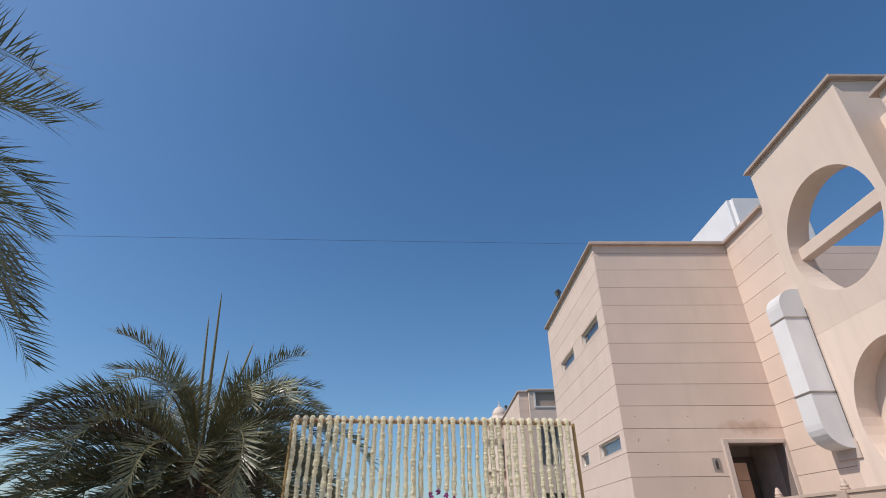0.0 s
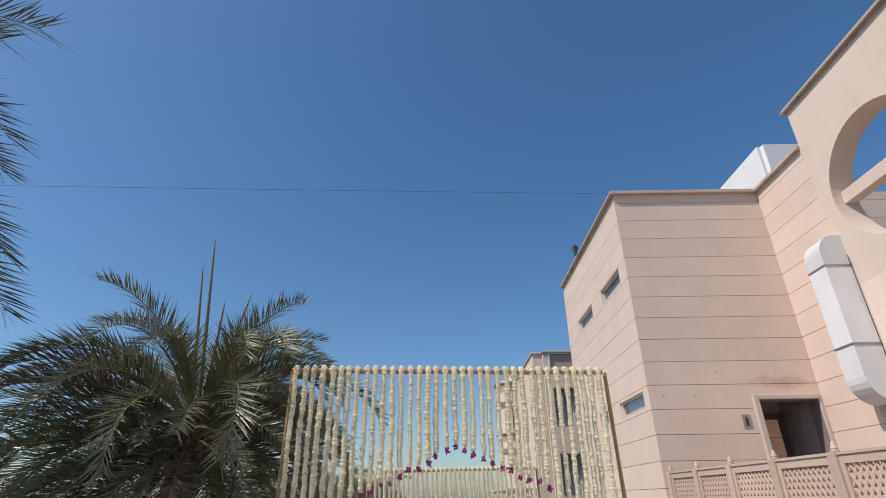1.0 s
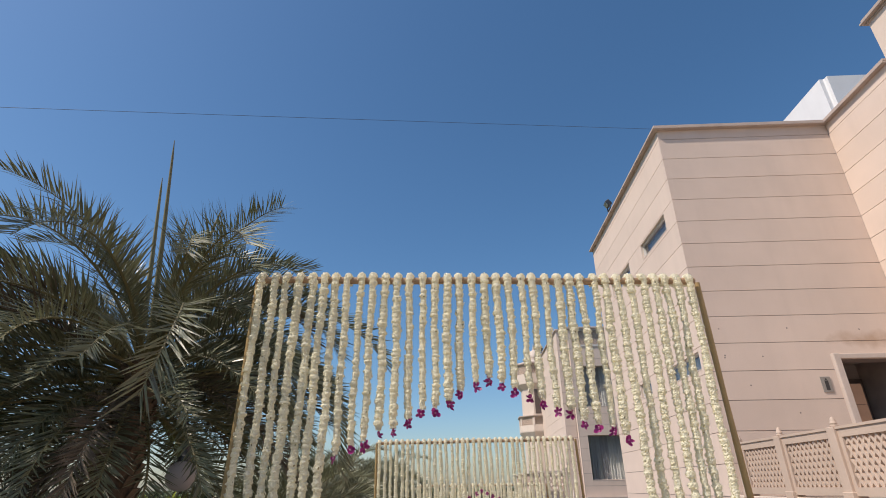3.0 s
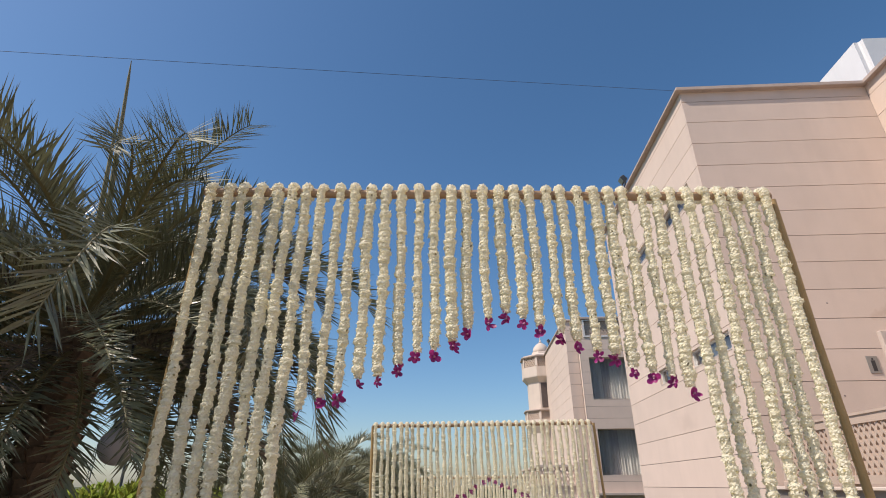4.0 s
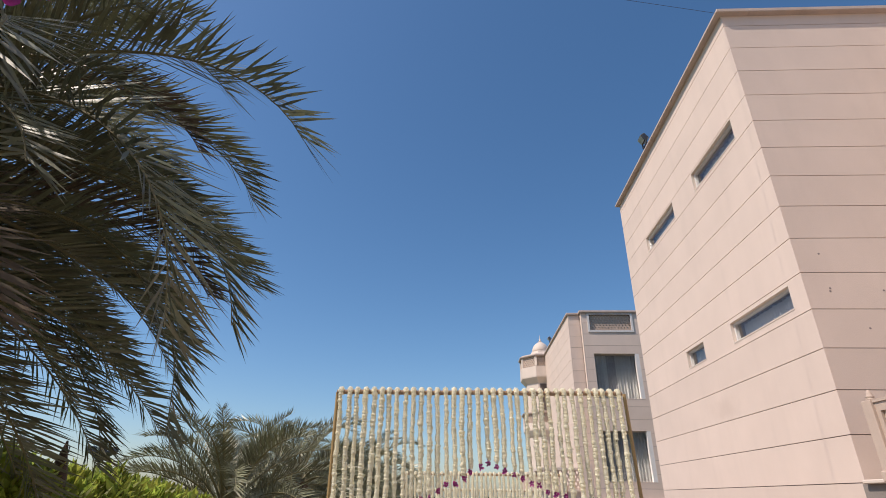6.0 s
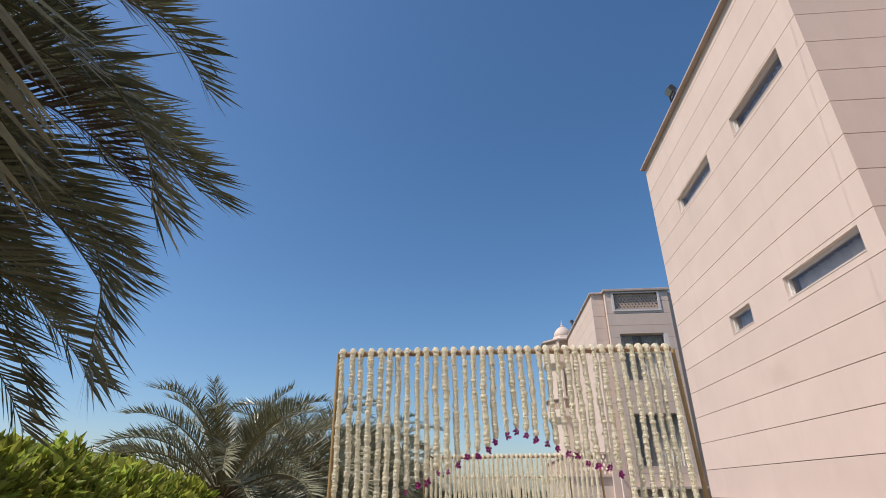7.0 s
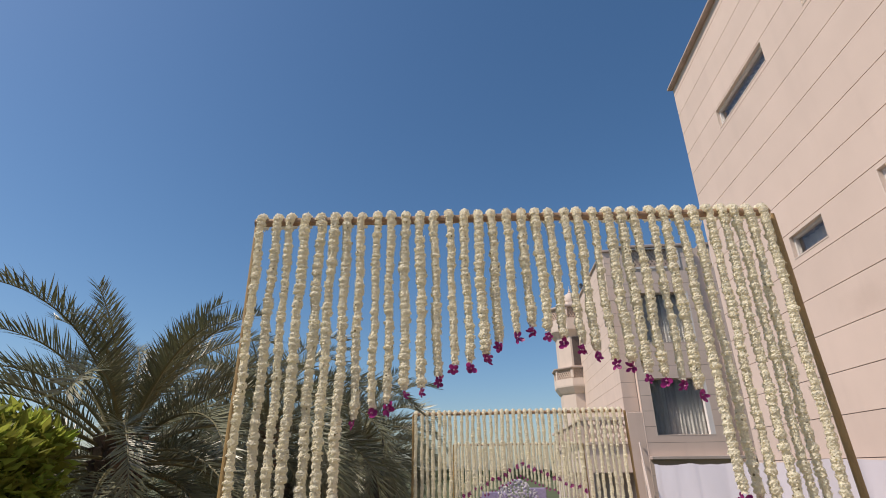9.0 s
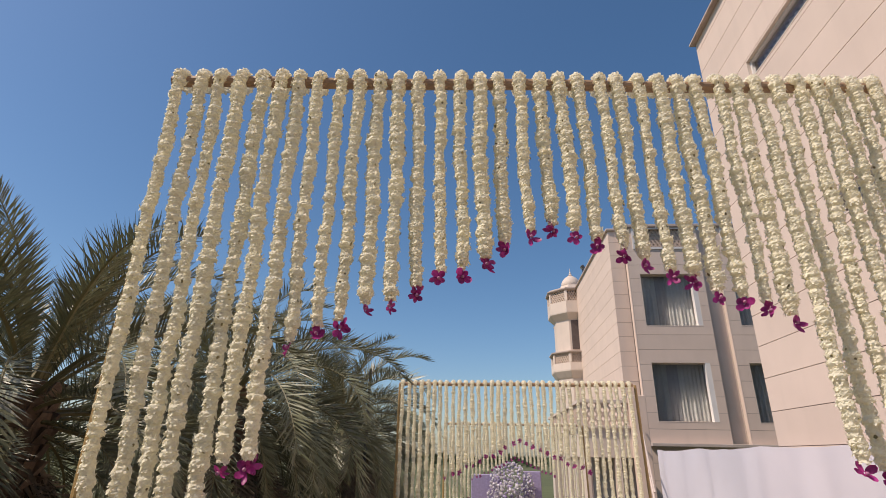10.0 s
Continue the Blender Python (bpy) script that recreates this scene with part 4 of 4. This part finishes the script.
# floral centrepiece at the end of the ramp
ctr = thing("floral_backdrop", (0.95, 25.2, -1.7), "lilac and white floral backdrop at the end of the ramp", "flower backdrop")
part("panel", boxes((-0.95, -0.15, 0.1, 0.16, 0, 2.2), (0.5, 1.0, 0.1, 0.16, 0, 2.3), bevel=0.02), LILAC, ctr)
r = random.Random(3)
for nm, mt, cnt in (("white_flowers", WHITEFL, 900), ("lilac_flowers", LILAC, 260)):
    bm = bmesh.new()
    for k in range(cnt):
        a = r.uniform(0, 6.28)
        q = math.sqrt(r.uniform(0, 1))
        q *= 0.8 + 0.25 * noise.noise(Vector((math.cos(a) * 2, math.sin(a) * 2, 5)))
        c = Vector((0.15 + 0.8 * q * math.cos(a), -0.25 * (1 - q) + r.uniform(-0.05, 0.05), 1.75 + 0.95 * q * math.sin(a)))
        s = r.uniform(0.018, 0.05)
        M = Matrix.Translation(c) @ Euler((r.uniform(0, 6), r.uniform(0, 6), r.uniform(0, 6))).to_matrix().to_4x4() @ Matrix.Diagonal((s, s, s * 0.55, 1))
        bmesh.ops.create_icosphere(bm, subdivisions=1, radius=1, matrix=M)
    part(nm, bm, mt, ctr)
part("stand", boxes((-0.6, 0.9, 0.0, 0.09, 0, 1.2)), WHITE, ctr)


# ---------- palms ----------
def frond_mesh(length, elev, droop, seed, mat_=None, side=1.0, sparse=1.0, name="frond"):
    """An arching palm frond: a tapering stalk with two rows of narrow leaflets in a V."""
    r = random.Random(seed)
    V, F = [], []
    n = 22
    pts, tan = [], []
    p = Vector((0, 0, 0))
    e = radians(elev)
    wob = r.uniform(-0.12, 0.12)
    for i in range(n + 1):
        f = i / n
        d = Vector((math.cos(e) * math.cos(wob * f), math.cos(e) * math.sin(wob * f), math.sin(e)))
        pts.append(p.copy())
        tan.append(d)
        p = p + d * (length / n)
        e -= radians(droop) / n * (0.4 + 1.3 * f)
        e = max(e, radians(-88))
    stalk = []
    for i in range(n + 1):
        f = i / n
        w = 0.022 * (1 - f) ** 1.1 + 0.003
        s = tan[i].cross(Vector((0, 0, 1)))
        s = s.normalized() if s.length > 1e-3 else Vector((0, 1, 0))
        u = s.cross(tan[i])
        b = len(V)
        V += [pts[i] + s * w, pts[i] + u * w * 0.7, pts[i] - s * w, pts[i] - u * w * 0.7]
        stalk.append((b, s, u))
    for i in range(n):
        a, b = stalk[i][0], stalk[i + 1][0]
        for k in range(4):
            F.append((a + k, a + (k + 1) % 4, b + (k + 1) % 4, b + k))
    ns = len(F)
    cnt = int(92 * sparse)
    for k in range(cnt):
        f = 0.14 + 0.86 * (k + r.uniform(-0.3, 0.3)) / cnt
        f = min(max(f, 0.1), 0.995)
        q = f * n
        i = min(int(q), n - 1)
        g = q - i
        c = pts[i].lerp(pts[i + 1], g)
        t = tan[i].lerp(tan[i + 1], g).normalized()
        s, u = stalk[i][1], stalk[i][2]
        prof = min(1.0, (f - 0.05) * 3.2) * (1.0 - 0.45 * max(0, f - 0.55) / 0.45)
        for sg in (-1, 1):
            if r.random() < 0.04:
                continue
            L = length * 0.18 * prof * r.uniform(0.8, 1.15)
            ang = radians(r.uniform(47, 64) - 18 * f)
            lift = radians(r.uniform(8, 58))
            o = (t * math.cos(ang) + (s * sg * math.cos(lift) + u * math.sin(lift)) * math.sin(ang)).normalized()
            wv = 0.0082 * r.uniform(0.8, 1.2) * (0.7 + 0.3 * prof) * (length / 2.6) ** 0.5
            fl = o.cross(t)
            fl = fl.normalized() if fl.length > 1e-4 else u
            wd = o.cross(fl).normalized()
            sagv = Vector((0, 0, -1)) * L * r.uniform(0.0, 0.08)
            b = len(V)
            V += [c - wd * wv * 0.5, c + wd * wv * 0.5, c + o * L * 0.45 + wd * wv + sagv * 0.25, c + o * L * 0.45 - wd * wv + sagv * 0.25, c + o * L + sagv]
            F += [(b, b + 1, b + 2, b + 3), (b + 3, b + 2, b + 4)]
    me = data_mesh(name, [tuple(v) for v in V], F, mat_ or FROND)
    me.materials.append(RACHIS if mat_ is not DRY else DRY)
    for i in range(ns):
        me.polygons[i].material_index = 1
    return me


LIB = {}


def frond(length, elev, droop, k, material):
    key = (round(length, 1), round(elev / 6), round(droop / 12), k, material.name)
    if key not in LIB:
        LIB[key] = frond_mesh(length, elev, droop, hash((key[0], key[1], key[2], k)) % 9999, material)
    return LIB[key]


def palm(place, trunk, length, count, seed, dead=10, rise=80, low=112, hang=92, spears=0, label="", lean=(0, 0), spear_len=1.0, heavy=()):
    """A date palm: scaly trunk, a crown of arching fronds, dry ones hanging under it."""
    x, y, z = place
    p = thing("date_palm", (x, y, z), label, "palm tree", "date palms beside the ramp")
    r = random.Random(seed)
    V, F = [], []
    rad = 0.17
    # trunk with leaf-base stubs
    bm = bmesh.new()
    ptsT = [(lean[0] * f, lean[1] * f, trunk * f) for f in [k / 8 for k in range(9)]]
    tube(bm, ptsT, [rad * (1.25 if k == 0 else 1.0 + 0.03 * math.sin(k * 2)) for k in range(9)], 14)
    rows_ = int(trunk / 0.10)
    for i in range(rows_):
        h = i * 0.10 + 0.05
        big = 1.0 + 0.9 * max(0, h / trunk - 0.55)
        for k in range(9):
            a = 2 * math.pi * (k + 0.5 * (i % 2)) / 9 + i * 0.13 + r.uniform(-0.08, 0.08)
            o = Vector((math.cos(a), math.sin(a), 0))
            s = Vector((-o.y, o.x, 0))
            c = Vector((lean[0] * h / trunk, lean[1] * h / trunk, h)) + o * rad * 0.93
            w_, hh, out_ = 0.052 * big, 0.10 * big, 0.05 * big * r.uniform(0.6, 1.3)
            a0 = [bm.verts.new(c - s * w_), bm.verts.new(c + s * w_), bm.verts.new(c + o * out_ + s * w_ * 0.6 + Vector((0, 0, hh))),
                  bm.verts.new(c + o * out_ - s * w_ * 0.6 + Vector((0, 0, hh))), bm.verts.new(c + Vector((0, 0, hh * 1.15)))]
            bm.faces.new((a0[0], a0[1], a0[2], a0[3]))
            bm.faces.new((a0[3], a0[2], a0[4]))
            bm.faces.new((a0[1], a0[4], a0[2]))
            bm.faces.new((a0[0], a0[3], a0[4]))
    part("trunk", bm, TRUNK, p)
    top = Vector((lean[0], lean[1], trunk))
    for i in range(count):
        f = (i + 0.5) / count
        el = rise - low * f ** 0.9 + r.uniform(-9, 9)
        dr = hang + 34 * f + r.uniform(-18, 18)
        L = length * (0.70 + 0.32 * math.sin(math.pi * min(1, f * 1.15))) * r.uniform(0.9, 1.1)
        L = round(L * 5) / 5
        m_ = FRONDY if r.random() < 0.16 else FROND
        yaw = 137.508 * i + r.uniform(-12, 12)
        if heavy and el < 12 and (yaw + 80) % 360 < 205:
            continue
        o = part("frond", frond(L, el, dr, i % 2, m_), m_, p)
        o.matrix_basis = Matrix.Translation(top + Vector((0, 0, 0.10 - 0.35 * f))) @ pose(0, 0, 0, r.uniform(-14, 14), 0, yaw) @ Matrix.Translation((0.06, 0, 0))
    for q_ in range(len(heavy)):
        # the side that leans out, with long overlapping fronds
        n_, y0_, y1_, l_, e0_, e1_, bow_ = heavy[q_]
        for i in range(n_):
            f = (i + 0.5) / n_
            el = e0_ - (e0_ - e1_) * f + r.uniform(-8, 8)
            m_ = DRY if i % 5 == 3 else FROND
            o = part("dry_frond" if m_ is DRY else "frond", frond(round(l_ * r.uniform(0.86, 1.06) * 5) / 5, el, bow_ + max(0, el) * 0.9 + r.uniform(-8, 10), i % 2, m_), m_, p)
            yaw = y0_ + (y1_ - y0_) * ((i * 0.618) % 1.0)
            o.matrix_basis = Matrix.Translation(top + Vector((0, 0, 0.05 - 0.4 * f))) @ pose(0, 0, 0, r.uniform(-22, 22), 0, yaw) @ Matrix.Translation((0.06, 0, 0))
    for i in range(dead):
        L = round(length * r.uniform(0.7, 0.95) * 5) / 5
        if heavy and (137.5 * i + 120) % 360 < 215:
            continue
        o = part("dry_frond", frond(L, -38 - 30 * r.random(), 60, i % 2, DRY), DRY, p, "dry brown hanging frond")
        o.matrix_basis = Matrix.Translation(top + Vector((0, 0, -0.35 - 0.25 * r.random()))) @ pose(0, 0, 0, r.uniform(-20, 20), 0, 137.5 * i + 40) @ Matrix.Translation((0.1, 0, 0))
    for i in range(spears):
        h = spear_len * (1.0, 0.90, 0.66, 0.72)[i % 4]
        lx, ly = (-0.02, -0.11, 0.05, 0.22)[i % 4], (-0.15, 0.0, -0.05, 0.0)[i % 4]
        ox = (0.04, -0.05, 0.08, 0.10)[i % 4]
        bm = bmesh.new()
        tube(bm, [(ox + lx * f * h, ly * f * h, h * f + 0.02 * math.sin(f * 5) * f) for f in (0, 0.25, 0.5, 0.75, 0.92, 1.0)], [0.03, 0.028, 0.022, 0.016, 0.012, 0.003], 6)
        o = part("spear_leaf", bm, RACHIS, p, "unopened upright spear leaf")
        o.location = top
    return p


palm((-2.66, 7.1, level(7.1) - 0.05), 3.25, 2.5, 64, 23, dead=18, rise=80, low=104, hang=96, spears=4, spear_len=2.42,
     heavy=((9, 38, 102, 2.2, 50, 2, 46), (13, 50, 106, 2.4, 14, -20, 50), (8, 30, 90, 1.8, 14, -30, 40), (26, 140, 250, 2.5, 48, -24, 40), (12, -30, 36, 2.0, 68, 16, 62), (6, 240, 300, 1.9, 14, -30, 40), (7, 292, 350, 1.9, 24, -40, 50)),
     label="large date palm with grey-green arching fronds above a scaly trunk")
palm((-6.75, 2.75, level(2.75) - 0.05), 4.7, 4.1, 120, 5, dead=16, rise=84, low=122, hang=84, label="date palm whose frond tips reach over the ramp")
palm((-2.82, 12.95, level(12.95) - 0.05), 2.32, 1.85, 56, 33, dead=44, rise=82, low=100, hang=70, label="young date palm with silvery fronds behind the hedge")
palm((-2.75, 15.9, level(15.9) - 0.05), 3.0, 2.3, 60, 44, dead=24, label="date palm with dense dull green fronds")
palm((-2.2, 19.2, level(19.2) - 0.05), 3.2, 2.2, 60, 55, dead=24, label="date palm with a shaggy crown beside the far arch")
palm((-2.9, 23.5, level(23.5) - 0.05), 3.0, 2.3, 50, 66, dead=20, label="date palm farther down the row")
palm((-4.1, 17.6, level(17.6) - 0.05), 2.6, 2.2, 50, 77, dead=16, label="date palm at the back of the row")


# ---------- hedge and low shrubs ----------
def leafy(name, x0, x1, y0, y1, zt, count, seed, label, size=0.06, material=LEAF, base=None):
    """A clipped shrub: a dark sheet coloured as inner shade, and a shell of many small upright leaves."""
    th = thing(name, ((x0 + x1) / 2, (y0 + y1) / 2, level((y0 + y1) / 2) - 0.05), label, name)
    cx, cy, cz = th.location
    r = random.Random(seed)

    def crest(x, y):
        e = min((x - x0), (x1 - x), (y - y0), (y1 - y))
        return zt - 0.12 * (y - y0) / (y1 - y0) + 0.26 * noise.noise(Vector((x * 1.3, y * 1.3, seed))) + 0.10 * noise.noise(Vector((x * 4, y * 4, seed))) - 0.18 * max(0, 1 - e / 0.25)
    # dark sheet under the leaves, standing in for the shade between them
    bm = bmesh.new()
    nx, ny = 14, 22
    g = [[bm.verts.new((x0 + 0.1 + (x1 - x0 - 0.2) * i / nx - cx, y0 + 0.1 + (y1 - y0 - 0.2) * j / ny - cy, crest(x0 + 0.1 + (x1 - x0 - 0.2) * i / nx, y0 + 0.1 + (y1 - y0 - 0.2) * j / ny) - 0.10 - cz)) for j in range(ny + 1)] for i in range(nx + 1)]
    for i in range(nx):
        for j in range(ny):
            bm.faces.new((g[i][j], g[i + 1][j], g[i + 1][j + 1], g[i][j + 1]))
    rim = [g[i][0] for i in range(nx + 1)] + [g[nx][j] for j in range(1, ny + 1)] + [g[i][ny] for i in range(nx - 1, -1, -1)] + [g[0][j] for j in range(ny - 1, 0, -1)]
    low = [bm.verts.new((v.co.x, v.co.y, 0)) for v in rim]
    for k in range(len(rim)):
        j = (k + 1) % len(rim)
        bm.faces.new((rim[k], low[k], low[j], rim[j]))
    part("core", bm, INNER_SHADE, th, "dark sheet coloured as the shade between the leaves")
    V, F = [], []
    for k in range(count):
        if r.random() < 0.62:
            x, y = r.uniform(x0, x1), r.uniform(y0, y1)
            z = crest(x, y) + r.uniform(-0.12, 0.05) + 0.14 * max(0, noise.noise(Vector((x * 6, y * 6, 7))))
            o = Vector((r.gauss(0, 0.55), r.gauss(0, 0.55), r.uniform(0.3, 1.1))).normalized()
        else:
            if r.random() < 0.6:
                x, y = x1 + r.uniform(-0.12, 0.03), r.uniform(y0, y1)
                o = Vector((r.uniform(0.2, 1), r.gauss(0, 0.5), r.uniform(-0.2, 0.9))).normalized()
            else:
                x, y = r.uniform(x0, x1), y0 + r.uniform(-0.03, 0.12)
                o = Vector((r.gauss(0, 0.5), -r.uniform(0.2, 1), r.uniform(-0.2, 0.9))).normalized()
            zt_ = crest(x, y)
            z = zt_ - (zt_ - zt + 1.2) * r.random() ** 1.6
        s = o.cross(Vector((r.gauss(0, 1), r.gauss(0, 1), r.gauss(0, 1)))).normalized()
        L, w_ = size * r.uniform(0.7, 1.5), size * r.uniform(0.18, 0.3)
        c = Vector((x - cx, y - cy, z - cz))
        up = o.cross(s) * L * r.uniform(-0.15, 0.2)
        b = len(V)
        V += [tuple(c), tuple(c + o * L * 0.5 + s * w_ + up), tuple(c + o * L), tuple(c + o * L * 0.5 - s * w_ + up)]
        F += [(b, b + 1, b + 2), (b, b + 2, b + 3)]
    ob = part("foliage", data_mesh("foliage", V, F, material), material, th)
    ob["kind"] = "stuff"
    return th


leafy("hedge", -4.9, -2.35, 8.7, 11.75, 1.55, 24000, 1, "bright yellow-green clipped hedge beside the ramp", size=0.105)
leafy("shrub", -4.2, -1.9, 13.6, 26.0, 0.45, 16000, 2, "dark dull green shrubs under the palms", size=0.08, material=FROND)

# hanging globe lamp and dry spathe
gl = thing("globe_lamp", (-1.88, 6.72, 2.0), "grey opal globe lamp hanging on a cord under the palm", "lamp")
bm = bmesh.new()
bmesh.ops.create_uvsphere(bm, u_segments=24, v_segments=14, radius=0.118)
part("globe", bm, GLOBE, gl, smooth=True)
part("cap", lathe(bmesh.new(), [(0.05, 0.105), (0.05, 0.14), (0.03, 0.16), (0.03, 0.26), (0.012, 0.28)], sides=12), METAL, gl)
bm = bmesh.new()
tube(bm, [(0, 0, 0.27), (-0.25, 0.25, 0.8), (-0.75, 0.8, 1.35)], 0.008, 6)
part("cord", bm, CABLE, gl)
sp = thing("dry_spathe", (-2.47, 9.18, 1.28), "dark brown dry palm spathe standing above the hedge", "spathe")
bm = lathe(bmesh.new(), [(0.012, -1.9), (0.012, 0.0), (0.055, 0.08), (0.075, 0.2), (0.06, 0.33), (0.028, 0.45), (0.006, 0.55)], sides=10)
part("sheath", bm, SPATHE, sp, smooth=True)

# slim post among the far palms
post = thing("metal_post", (-1.70, 19.0, level(19.0) - 0.05), "slim dark metal post among the palms", "post")
part("base_collar", lathe(bmesh.new(), [(0.06, 0), (0.06, 0.10), (0.035, 0.13)], sides=10), METAL, post)
part("pole", lathe(bmesh.new(), [(0.03, 0.10), (0.026, 3.95), (0.01, 3.97)], sides=10), METAL, post)

# overhead cable
bm = bmesh.new()
pts_ = []
for k in range(25):
    f = k / 24
    x = -26 + 30.83 * f
    pts_.append((x, 10.237 + 0.311 * x, 8.36 + 0.157 * x - 0.06 * math.sin(math.pi * f)))
tube(bm, pts_, 0.0034, 5)
solid("overhead_cable", bm, CABLE, "thin dark cable strung across the sky to the building", "cable")

# far lighting mast, aerial and tree line
mast = thing("lighting_mast", (-26.2, 45, -1.75), "tall floodlight mast with a round platform far off", "mast")
part("pole", lathe(bmesh.new(), [(0.16, 0), (0.10, 5.4)], sides=10), METAL, mast)
part("platform", lathe(bmesh.new(), [(0.1, 5.2), (0.75, 5.75), (1.0, 5.85), (1.0, 5.95), (0.2, 5.95)], sides=16), METAL, mast)
for k in range(6):
    a = k * math.pi / 3
    o = part("lamp_head", boxes((0.55, 1.05, -0.25, 0.25, 5.95, 6.25), bevel=0.04), METAL, mast)
    o.matrix_basis = Matrix.Rotation(a, 4, "Z")
aer = thing("radio_mast", (-28.8, 45, -1.75), "thin lattice radio mast far off", "mast")
bm = bmesh.new()
for s in ((-0.15, -0.15), (0.15, -0.15), (0, 0.15)):
    tube(bm, [(s[0], s[1], 0), (s[0] * 0.5, s[1] * 0.5, 6.3)], 0.025, 5)
for k in range(18):
    z = 0.35 * k
    tube(bm, [(-0.14, -0.14, z), (0.13, -0.14, z + 0.33)], 0.015, 4)
part("tower", bm, METAL, aer)
r = random.Random(9)
V, F = [], []
for k in range(9000):
    a = radians(r.uniform(70, 175))
    d = r.uniform(150, 260)
    x, y = math.cos(a) * d, math.sin(a) * d
    h = (1.2 + 1.5 * noise.noise(Vector((a * 9, d * 0.02, 0)))) * r.random() ** 0.5 * 1.4
    c = Vector((x, y, -1.75 + max(0.1, h)))
    s = r.uniform(0.4, 1.1)
    b = len(V)
    for q in range(3):
        V.append(tuple(c + Vector((r.gauss(0, s), r.gauss(0, s), r.gauss(0, s * 0.7)))))
    F.append((b, b + 1, b + 2))
ob = tagged(new("far_woods", data_mesh("far_woods", V, F, FOREST)), "low dark tree line on the horizon", "trees", kind="stuff")
